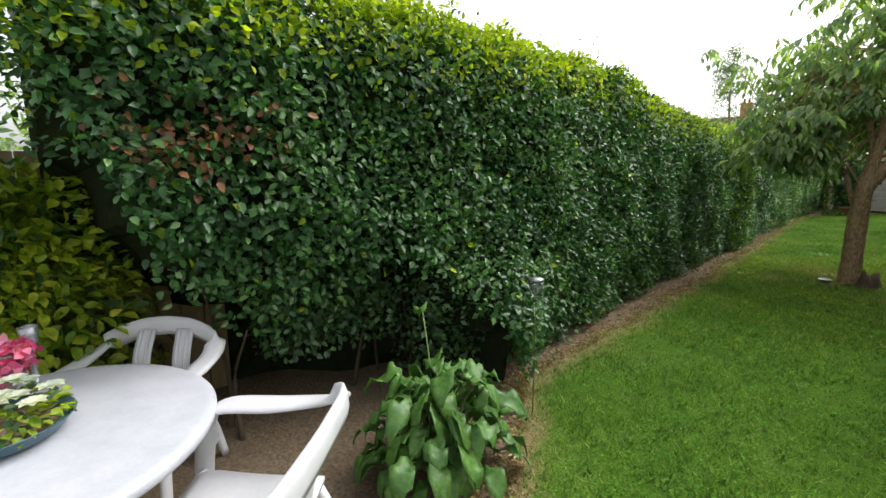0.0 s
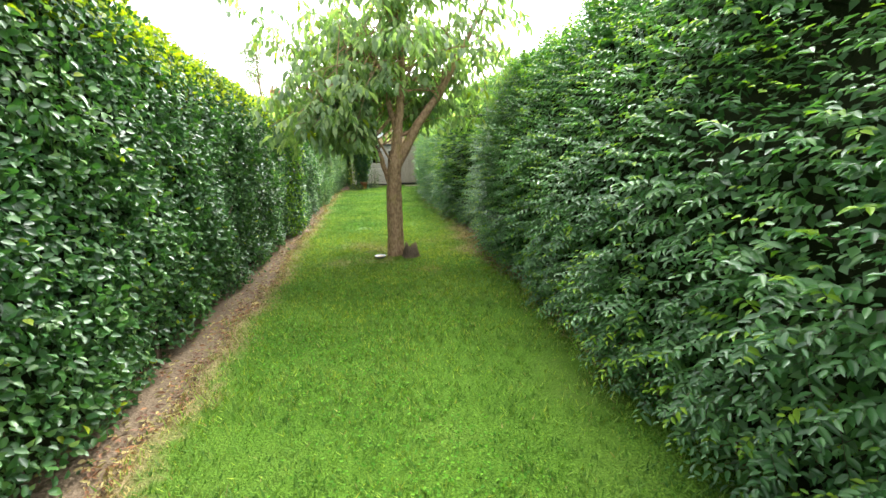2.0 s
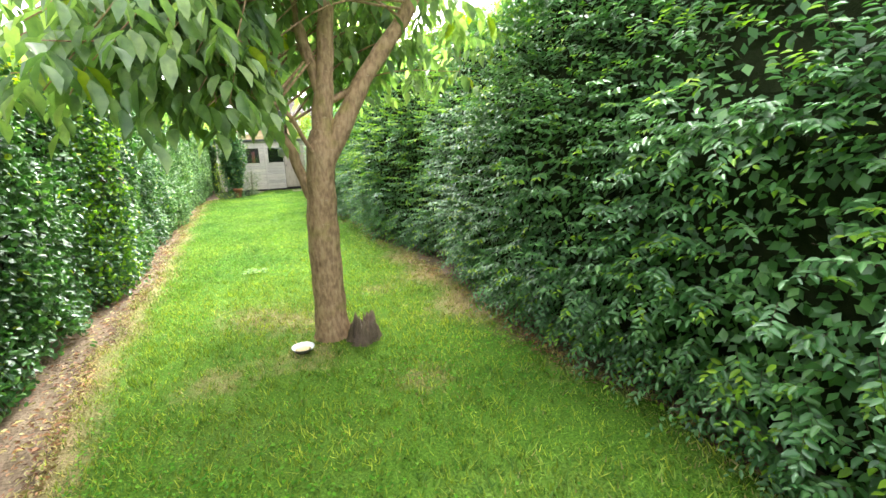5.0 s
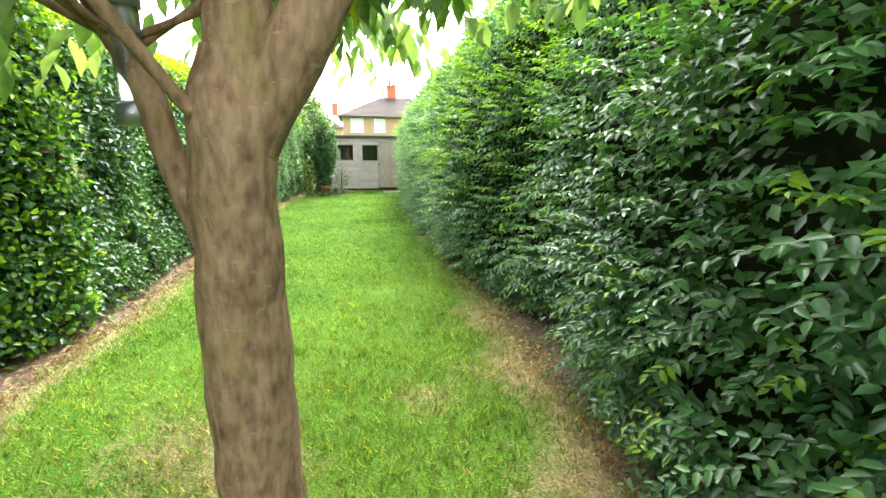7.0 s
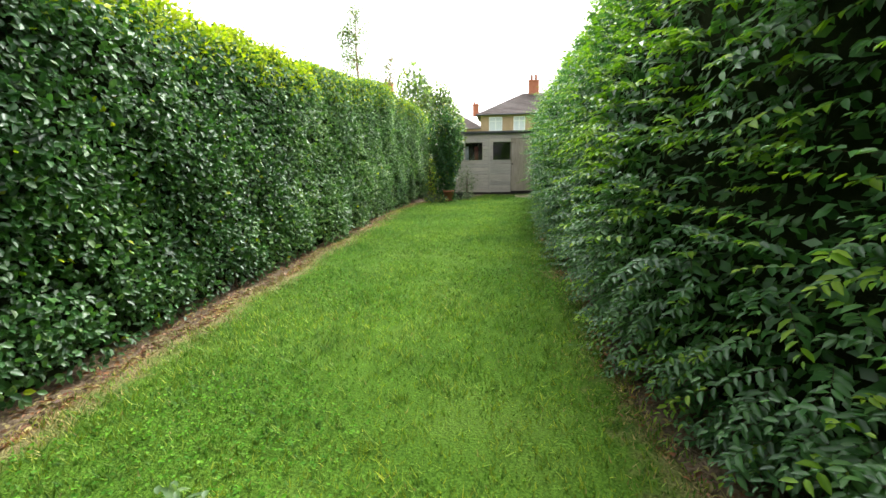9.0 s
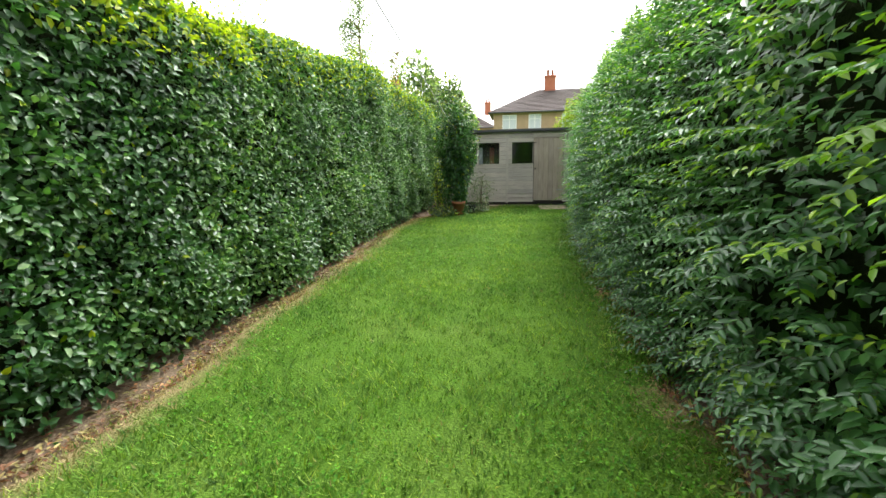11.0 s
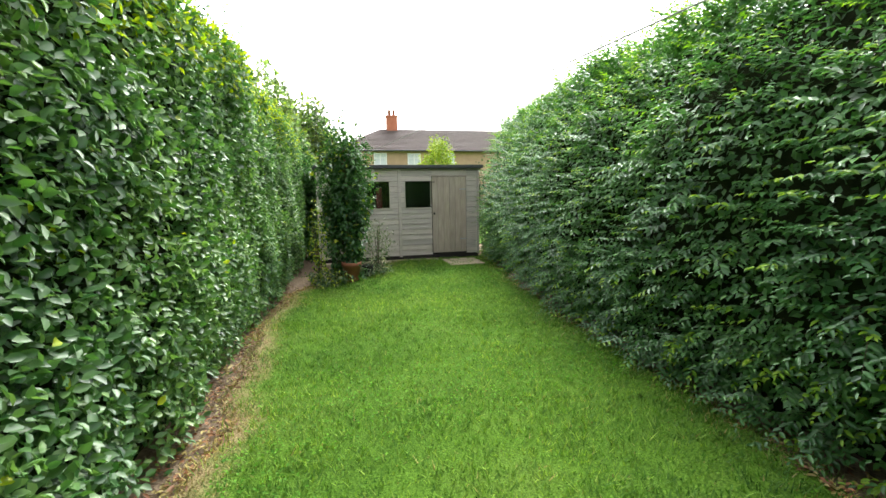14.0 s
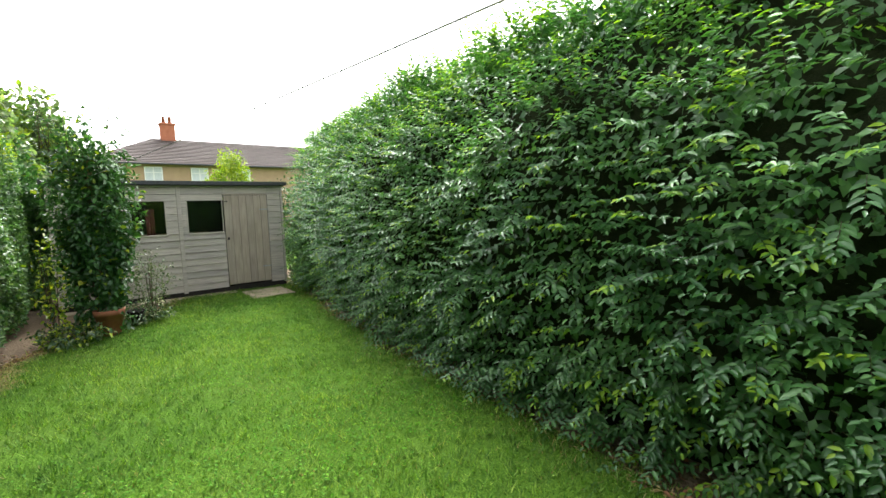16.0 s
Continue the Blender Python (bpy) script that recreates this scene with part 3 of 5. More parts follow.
    simple_leaves("inner_leaves", ip, inr * 0.2 + rng.normal(0, 0.7, (k, 3)), inr * 1.2 + np.array((0, 0, 0.4)) + rng.normal(0, 0.3, (k, 3)), L3, L3 * 0.7, [M_PRIVET], h).matrix_parent_inverse = inv
    # Leaves in a darker material: the hollow's shade is put into their colour.
    k = 4200
    hz = rng.uniform(0.04, 1.35, k)
    hy = rng.uniform(-0.55, 1.0, k)
    hp = np.stack([profile_at(hy, L_FACE) - np.where(hy > 0.4, rng.uniform(0.0, 0.5, k), rng.uniform(0.3, 0.75, k)), hy, hz], 1)
    hp[:, 2] = np.where((hy < 0.4) & (hz < 0.45), hz + 0.5, hz)
    L3 = rng.uniform(0.04, 0.07, k)
    simple_leaves("hollow_shade_leaves", hp, rng.normal(0, 0.7, (k, 3)), np.array((1.0, 0, 0.6)) + rng.normal(0, 0.4, (k, 3)), L3, L3 * 0.6, [M_ROSE], h).matrix_parent_inverse = inv
    q = 900
    ey = -1.15 + rng.normal(0, 0.1, q)
    ez = rng.uniform(1.75, 2.75, q)
    ex = rng.uniform(-3.1, -1.85, q)
    ey -= np.clip((ez - 1.2) * 0.28, -0.1, 0.4)
    L2 = rng.uniform(0.04, 0.062, q)
    ob = leaves_object("end_leaves", np.stack([ex, ey, ez], 1), rng.normal(0, 0.7, (q, 3)) + np.array((0.3, -0.4, -0.2)), np.array((0.4, -0.6, 0.8)) + rng.normal(0, 0.4, (q, 3)), L2, L2 * 0.56, [M_PRIVET, M_PRIVET_NEW_LIT], (rng.random(q) < 0.1).astype(int), h)
    ob.matrix_parent_inverse = inv
    # the near face of the second stretch, where the hedge steps out
    q = 2600
    fz = rng.uniform(0.05, 2.62, q)
    fy = rng.uniform(9.1, 9.85, q)
    fx = profile_at(fy, L_FACE) + rng.normal(0.05, 0.06, q)
    L2 = rng.uniform(0.04, 0.066, q)
    # Brighter leaves towards the top paint the light caught by this face.
    leaves_object("face_leaves", np.stack([fx, fy, fz], 1), rng.normal(0, 0.7, (q, 3)) + np.array((0.3, -0.4, -0.1)), np.array((0.5, -0.7, 0.7)) + rng.normal(0, 0.4, (q, 3)), L2, L2 * 0.62, [M_PRIVET, M_YOUNG_AND_LIT], (rng.random(q) < 0.3 + 0.5 * np.clip(fz / 2.0, 0, 1)).astype(int), h).matrix_parent_inverse = inv
    # loose shoots above the clipped top
    k = 420
    sy = rng.uniform(-1.2, 23.4, k)
    ssx, ssz = left_surface(sy, rng.uniform(0.93, 1.3, k))
    pts, dirs, mats_i = [], [], []
    for i in range(k):
        hgt = rng.uniform(0.06, 0.26) * (1.5 if rng.random() < 0.15 else 1) * (1.6 if sy[i] > 15 else 1)
        d = unit(np.array((rng.normal(0, 0.3), rng.normal(0, 0.3), 1.0)))
        for q in range(int(hgt / 0.022)):
            pts.append(np.array((ssx[i], sy[i], ssz[i])) + d * (q * 0.022))
            a = q * 2.4
            dirs.append((math.cos(a), math.sin(a), 0.55))
    pts, dirs = np.array(pts), np.array(dirs)
    m = len(pts)
    L = rng.uniform(0.03, 0.05, m)
    ob = leaves_object("young_shoots", pts, dirs, np.tile((0, 0, 1.0), (m, 1)) + rng.normal(0, 0.2, (m, 3)), L, L * 0.5, [M_PRIVET_NEW_LIT, M_PRIVET], (rng.random(m) < 0.35).astype(int), h)
    ob.matrix_parent_inverse = inv
    hedge_core("shade_core", left_surface, -1.45, 23.5, 0.24, -1, h, L_HOLLOW).matrix_parent_inverse = inv
    back_leaves(left_surface, -1.2, 23.6, -1, M_PRIVET, h, inv)
    # bare stems inside the hollow and along the foot
    vs, fs = [], []
    for i in range(130):
        yy = rng.uniform(-1.0, 0.95) if i < 9 else rng.uniform(1, 23)
        xx = profile_at(yy, L_FACE) - rng.uniform(0.06, 0.4) - (0.4 if i < 9 else 0.22 if yy > 13 else 0.04)
        pth = smooth_path([(xx, yy, -0.02), (xx + rng.normal(0, 0.05), yy + rng.normal(0, 0.06), 0.35), (xx + rng.normal(0, 0.1), yy + rng.normal(0, 0.14), rng.uniform(0.7, 1.2))], 4)
        v, f = sweep_arrays(pth, np.linspace(rng.uniform(0.01, 0.022), 0.006, len(pth)), 5)
        fs += [tuple(a + len(vs) for a in q) for q in f]
        vs += v
    tagged(mesh_object("stems", vs, fs, M_TWIG, h, True), kind="stuff").matrix_parent_inverse = inv


def build_right_hedge():
    h = thing("hornbeam_hedge", (2.7, 12, 0), "tall hornbeam hedge with layered sprays of ribbed green leaves", "hedge")
    inv = Matrix.Translation((-2.7, -12, 0))
    n = 11200
    y = rng.uniform(0.3, 23.6, n)
    s = np.where(rng.random(n) < 0.1, rng.uniform(0.0, 0.16, n), rng.uniform(0.0, 1.36, n))
    tier = 0.045
    s = np.where(rng.random(n) < 0.87, (np.floor(s / tier) + 0.5) * tier + rng.normal(0, 0.008, n) + 0.012 * np.sin(y * 2.3), s)
    x, z = right_surface(y, s)
    dx, dz = surface_normal(right_surface, y, s)
    nrm = unit(np.stack([-dz, 0 * y, dx], 1))
    gap = waves(52, 16, 2.0, 16.0)(y * 0.7, z * 1.5)
    ok = (gap > -1.3) | (rng.random(n) < 0.4)
    y, s, x, z, nrm, gap = y[ok], s[ok], x[ok], z[ok], nrm[ok], gap[ok]
    n = len(y)
    twig_l = rng.uniform(0.15, 0.36, n)
    out = rng.uniform(0.25, 1.0, n)
    along = rng.normal(0, 0.75, n)
    d = nrm * out[:, None] + np.stack([0 * y, along, 0.05 + 0 * y], 1)
    d[:, 2] += np.where(s > 0.95, rng.uniform(0.2, 1.2, n), rng.uniform(-0.25, 0.12, n))
    d = unit(d)
    start = np.stack([x, y, z], 1) - nrm * (0.14 + np.where(gap < -0.9, 0.07, 0) - rng.exponential(0.03, n))[:, None]
    side = unit(np.cross(d, np.array((0, 0, 1.0))))
    P, A, N, LL, K = [], [], [], [], []
    m = 11
    # More young leaves around y 11, which also paint this stretch's brighter sheen.
    flush_sheen = np.exp(-((y - 11.2) / 2.0) ** 2) * np.clip((s - 0.2) / 0.3, 0, 1)
    fresh = rng.random(n) < np.clip(0.24 + np.clip((s - 0.55) / 0.4, 0, 1) * 0.55 + 0.6 * flush_sheen, 0, 0.88)
    for k in range(m):
        f = (k + 0.6) / m
        sg = 1 if k % 2 else -1
        last = k == m - 1
        base = start + d * (twig_l * f)[:, None] + np.stack([0 * y, 0 * y, -0.10 * twig_l * f * f], 1)
        a = side * (0.0 if last else 0.85 * sg) + d * (1.0 if last else 0.55) + rng.normal(0, 0.11, (n, 3))
        a[:, 2] -= rng.uniform(0.1, 0.5, n)
        P.append(base)
        A.append(a)
        N.append(np.array((0, 0, 1.0)) + nrm * 0.6 + rng.normal(0, 0.22, (n, 3)))
        LL.append(rng.uniform(0.046, 0.068, n) * (1.0 - 0.45 * max(0, f - 0.6) / 0.4))
        K.append(np.where(fresh & (f > rng.uniform(0.35, 0.9, n) - 0.45 * flush_sheen), 1, 0))
    P, A, N, LL, K = np.concatenate(P), np.concatenate(A), np.concatenate(N), np.concatenate(LL), np.concatenate(K)
    leaves_object("leaf_sprays", P, A, N, LL, LL * rng.uniform(0.39, 0.47, len(LL)), [M_HORNBEAM, M_YOUNG_AND_LIT], K, h, fold=0.14, droop=0.16).matrix_parent_inverse = inv
    end = start + d * twig_l[:, None] + np.stack([0 * y, 0 * y, -0.10 * twig_l], 1)
    r = 0.0016
    upv = np.cross(side, d)
    tv = np.stack([start + side * r, start - side * r, start + upv * r, end], 1).reshape(-1, 3)
    tt = (np.array([[0, 1, 3], [1, 2, 3], [2, 0, 3]])[None] + np.arange(n)[:, None, None] * 4).reshape(-1, 3)
    tagged(tri_object("twigs", tv, tt, [M_TWIG], None, h), kind="stuff").matrix_parent_inverse = inv
    # inner leaves fill the depth
    n = 64000
    y, s = rng.uniform(0.3, 23.6, n), rng.uniform(0.0, 1.3, n)
    x, z = right_surface(y, s)
    dx, dz = surface_normal(right_surface, y, s)
    nrm = unit(np.stack([-dz, 0 * y, dx], 1))
    p = np.stack([x, y, z], 1) - nrm * rng.uniform(0.1, 0.34, (n, 1))
    L = rng.uniform(0.05, 0.078, n)
    simple_leaves("inner_leaves", p, nrm * 0.4 + rng.normal(0, 0.6, (n, 3)) + np.array((0, 0, -0.4)), nrm * 1.0 + np.array((0, 0, 0.7)) + rng.normal(0, 0.3, (n, 3)), L, L * 0.6, [M_HORNBEAM], h).matrix_parent_inverse = inv
    k = 520
    sy = rng.uniform(0.5, 23.4, k)
    ssx, ssz = right_surface(sy, rng.uniform(0.9, 1.3, k))
    pts, dirs = [], []
    for i in range(k):
        hgt = rng.uniform(0.08, 0.3) * (1.7 if rng.random() < 0.2 else 1)
        dd = unit(np.array((rng.normal(0, 0.25), rng.normal(0, 0.3), 1.0)))
        for q in range(int(hgt / 0.024)):
            pts.append(np.array((ssx[i], sy[i], ssz[i] - 0.04)) + dd * (q * 0.024))
            a = math.pi * q + i
            dirs.append((math.cos(a), math.sin(a), 0.5))
    pts, dirs = np.array(pts), np.array(dirs)
    m = len(pts)
    L = rng.uniform(0.03, 0.055, m)
    leaves_object("young_shoots", pts, dirs, np.tile((0, 0, 1.0), (m, 1)) + rng.normal(0, 0.2, (m, 3)), L, L * 0.5, [M_YOUNG_AND_LIT, M_HORNBEAM], (rng.random(m) < 0.5).astype(int), h).matrix_parent_inverse = inv
    back_leaves(right_surface, 0.3, 23.6, 1, M_HORNBEAM, h, inv)
    hedge_core("shade_core", right_surface, 0.4, 23.5, 0.36, 1, h).matrix_parent_inverse = inv


build_left_hedge()
build_right_hedge()


# ---- tree on the lawn ----
def build_tree():
    t = thing("cherry_tree", (0.27, 7.3, 0), "young cherry tree with banded brown bark and drooping leaves", "tree")
    inv = Matrix.Translation((-0.27, -7.3, 0))
    limbs = [
        [(0.28, 7.3, -0.03, .175), (0.28, 7.29, 0.07, .146), (0.277, 7.27, 0.3, .127), (0.275, 7.25, 0.9, .121), (0.285, 7.22, 1.25, .108), (0.3, 7.2, 1.5, .103), (0.325, 7.2, 1.66, .085)],
        [(0.3, 7.2, 1.42, .085), (0.335, 7.2, 1.73, .078), (0.41, 7.22, 2.3, .06), (0.46, 7.25, 2.9, .048), (0.42, 7.3, 3.6, .034), (0.4, 7.3, 4.5, .014)],
        [(0.31, 7.2, 1.42, .085), (0.5, 7.19, 1.74, .074), (0.68, 7.18, 2.06, .064), (0.98, 7.15, 2.46, .055), (1.2, 7.1, 2.85, .045), (1.5, 7.0, 3.4, .03), (1.8, 6.9, 3.9, .012)],
        [(0.25, 7.25, 1.12, .05), (0.19, 7.24, 1.25, .045), (0.14, 7.25, 1.4, .038), (0.1, 7.26, 1.55, .036), (0.02, 7.3, 1.72, .033), (-0.1, 7.36, 1.9, .03), (-0.35, 7.42, 2.2, .026), (-0.9, 7.5, 2.5, .012)],
        [(0.35, 7.2, 1.9, .046), (0.24, 7.28, 2.37, .04), (0.16, 7.35, 2.75, .03), (-0.2, 7.4, 3.4, .014)],
        [(0.24, 7.14, 1.5, .016), (0.08, 7.0, 1.76, .015), (-0.12, 6.9, 1.89, .014), (-0.6, 6.7, 2.15, .01)],
        [(0.37, 7.2, 1.86, .026), (0.46, 7.28, 1.9, .026), (0.62, 7.2, 1.98, .024)],
        [(0.24, 7.28, 2.37, .028), (0.22, 7.9, 2.5, .022), (0.18, 8.7, 2.45, .015), (0.2, 9.4, 2.28, .008)],
    ]
    for i, l in enumerate(limbs):
        q = smooth_path(l, 8)
        v, f = sweep_arrays(q[:, :3], q[:, 3], 14)
        v = [tuple(np.array(a) + 0.004 * np.array((math.sin(a[2] * 23 + i), math.cos(a[2] * 31), 0))) for a in v]
        mesh_object("trunk" if i == 0 else "limb", v, f, M_BARK, t, True).matrix_parent_inverse = inv
    # secondary boughs, then hanging sprays of leaves
    r = np.random.default_rng(5)
    bv, bf, P, A, N, L, K = [], [], [], [], [], [], []

    def floor_of(x, y):
        if x < 0.0:
            return 1.62 + 0.35 * max(0.0, -x - 0.9)
        if y > 7.35:
            return 2.0
        return 2.5 if x < 1.3 else 2.45

    made = 0
    while made < 180:
        l = limbs[1 + int(r.integers(0, 5))]
        q = smooth_path(l, 6)
        b = q[int(r.integers(len(q) // 2, len(q)))]
        tgt = np.array((r.uniform(-2.1, 2.9), r.uniform(5.5, 9.0), r.uniform(1.75, 4.7)))
        if made % 4 == 0:
            tgt = np.array((r.uniform(-1.6, 0.0), r.uniform(6.2, 8.4), r.uniform(1.75, 2.7)))
        if made % 5 == 1:
            tgt = np.array((r.uniform(0.5, 2.0), r.uniform(7.6, 8.9), r.uniform(2.15, 2.9)))
        if tgt[0] < -1.2 and tgt[1] < 6.7:
            continue
        if made % 5 == 3:
            tgt = np.array((r.uniform(-1.4, 2.3), r.uniform(6.0, 8.6), r.uniform(3.2, 5.1)))
        if made % 6 == 2:
            tgt = np.array((r.uniform(-1.0, -0.1), r.uniform(6.2, 7.0), r.uniform(1.75, 2.15)))
        if made % 9 == 4:
            b = smooth_path(limbs[7], 6)[int(r.integers(9, 19))]
            tgt = b[:3] + np.array((r.uniform(-0.5, 0.6), r.uniform(-0.2, 0.6), r.uniform(-0.3, 0.1)))
        e = 0.0 if made % 9 == 4 else ((tgt[0] - 0.4) / 2.55) ** 2 + ((tgt[1] - 7.2) / 1.8) ** 2 + ((tgt[2] - 3.0) / 2.2) ** 2
        lo = floor_of(tgt[0], tgt[1])
        dist = np.linalg.norm(tgt - b[:3])
        if e > 1 or tgt[2] < lo + 0.12 or dist > 2.1 or dist < 0.3:
            continue
        made += 1
        mid = (b[:3] + tgt) / 2 + np.array((0, 0, 0.12 + r.uniform(0, 0.15)))
        path = smooth_path([b[:3], mid, tgt], 6)
        v, f = sweep_arrays(path, np.linspace(min(0.011, b[3]), 0.003, len(path)), 5)
        bf += [tuple(a + len(bv) for a in g) for g in f]
        bv += v
        for k in range(7):
            c = path[int(r.integers(4, len(path)))] + r.normal(0, 0.04, 3)
            d = unit(np.array((r.normal(0, 1), r.normal(0, 1), r.uniform(-0.5, 0.25))))
            ln = r.uniform(0.25, 0.5)
            for g in range(7):
                fr = (g + 1) / 7
                p = c + d * ln * fr + np.array((0, 0, -0.35 * ln * fr * fr))
                if p[2] < floor_of(p[0], p[1]) - 0.05:
                    continue
                sd = unit(np.cross(d, (0, 0, 1.0))) * (1 if g % 2 else -1)
                P.append(p)
                A.append(sd * 0.55 + d * 0.4 + np.array((0, 0, -r.uniform(0.4, 1.2))) + r.normal(0, 0.15, 3))
                N.append(d * 0.3 + sd * 0.5 + np.array((0, 0, 0.9)) + r.normal(0, 0.25, 3))
                L.append(r.uniform(0.11, 0.175))
                K.append(1 if r.random() < 0.02 else 0)
    tagged(mesh_object("boughs", bv, bf, M_BARK, t, True), kind="stuff").matrix_parent_inverse = inv
    L = np.array(L)
    leaves_object("leaves", np.array(P), np.array(A), np.array(N), L, L * 0.46, [M_CHERRY, M_GOLD], np.array(K), t, fold=0.12, droop=0.2).matrix_parent_inverse = inv


build_tree()


def build_stump():
    r = np.random.default_rng(3)
    prof = [(0.15, -0.03), (0.13, 0.02), (0.11, 0.06), (0.105, 0.1), (0.1, 0.14), (0.095, 0.17), (0.08, 0.19), (0.06, 0.15)]
    sides, v, f = 40, [], []
    spike = [r.uniform(-0.06, 0.05) for _ in range(sides)]
    for i, (rad, z) in enumerate(prof):
        for k in range(sides):
            a = 2 * math.pi * k / sides
            q = rad * (1 + 0.16 * math.sin(3 * a + 1) + 0.1 * math.sin(7 * a + z * 12) + 0.07 * (-1) ** k)
            jag = spike[k] * max(0, z) / 0.17 + (0.05 * math.sin(2 * a) if i > 3 else 0)
            v.append((0.49 + q * math.cos(a), 7.08 + q * 0.85 * math.sin(a), z + jag))
    for i in range(len(prof) - 1):
        for k in range(sides):
            k2 = (k + 1) % sides
            f.append((i * sides + k, i * sides + k2, (i + 1) * sides + k2, (i + 1) * sides + k))
    v.append((0.49, 7.08, 0.09))
    c = len(v) - 1
    for k in range(sides):
        f.append(((len(prof) - 1) * sides + k, (len(prof) - 1) * sides + (k + 1) % sides, c))
    m = plain_material("rotten_wood", (0.06, 0.042, 0.03), (0.3, 0.21, 0.15), 26, 0.9, relief=1.0, dist=0.02, stretch=(1, 1, 0.25))
    tagged(mesh_object("tree_stump", v, f, m, None, True), "small rotten grey-brown stump beside the tree", "stump")


build_stump()
dish = thing("feeding_dish", (0.015, 7.1, 0.02), "white shallow dish of bird food on the grass", "dish")
lathe("bowl", [(0.05, 0.0), (0.07, 0.012), (0.082, 0.034), (0.086, 0.036), (0.078, 0.03), (0.06, 0.016)], M_METAL, dish, 28)
lathe("bird_food", [(0.062, 0.016), (0.045, 0.026), (0.02, 0.03)], M_SEED, dish, 20)

feeder = thing("bird_feeder", (0.055, 7.28, 1.49), "clear plastic tube bird feeder hanging from a limb", "bird feeder")
m_tube, nt_, b_ = material("clear_plastic", 0.25)
b_.inputs["Base Color"].default_value = (0.7, 0.76, 0.75, 1)
b_.inputs["Transmission Weight"].default_value = 0.92
lathe("tube", [(0.032, 0.05), (0.034, 0.06), (0.034, 0.27), (0.032, 0.28)], m_tube, feeder, 24)
lathe("base", [(0.03, 0.0), (0.046, 0.004), (0.046, 0.05), (0.036, 0.056)], M_METAL, feeder, 24)
lathe("cap", [(0.04, 0.28), (0.04, 0.3), (0.02, 0.32), (0.006, 0.325)], M_METAL, feeder, 24)
sweep("hanger", [(0, 0, 0.32), (0.0, 0.0, 0.37), (0.0, -0.02, 0.44)], [0.002] * 3, M_METAL, feeder, 6)
sweep("perch", [(-0.07, 0, 0.06), (0.07, 0, 0.06)], [0.004] * 2, M_METAL, feeder, 6)

# pale wilted sprig on the grass
n = 40
th = rng.uniform(0, 6.283, n)
sprig = thing("fallen_sprig", (-0.25, 9.72, 0.03), "pale wilted sprig lying on the lawn", "sprig")
sweep("stem", [(-0.09, 0.01, 0.012), (0.0, 0.0, 0.02), (0.09, -0.02, 0.012)], [0.003, 0.003, 0.002], M_STEM, sprig, 6)
leaves_object("leaves", np.stack([rng.normal(0, 0.05, n), rng.normal(0, 0.04, n), rng.uniform(0.01, 0.04, n)], 1), np.stack([np.cos(th), np.sin(th), 0.1 + 0 * th], 1), np.tile((0, 0, 1.0), (n, 1)) + rng.normal(0, 0.3, (n, 3)), rng.uniform(0.05, 0.09, n), rng.uniform(0.022, 0.036, n), [M_CHERRY], None, sprig)


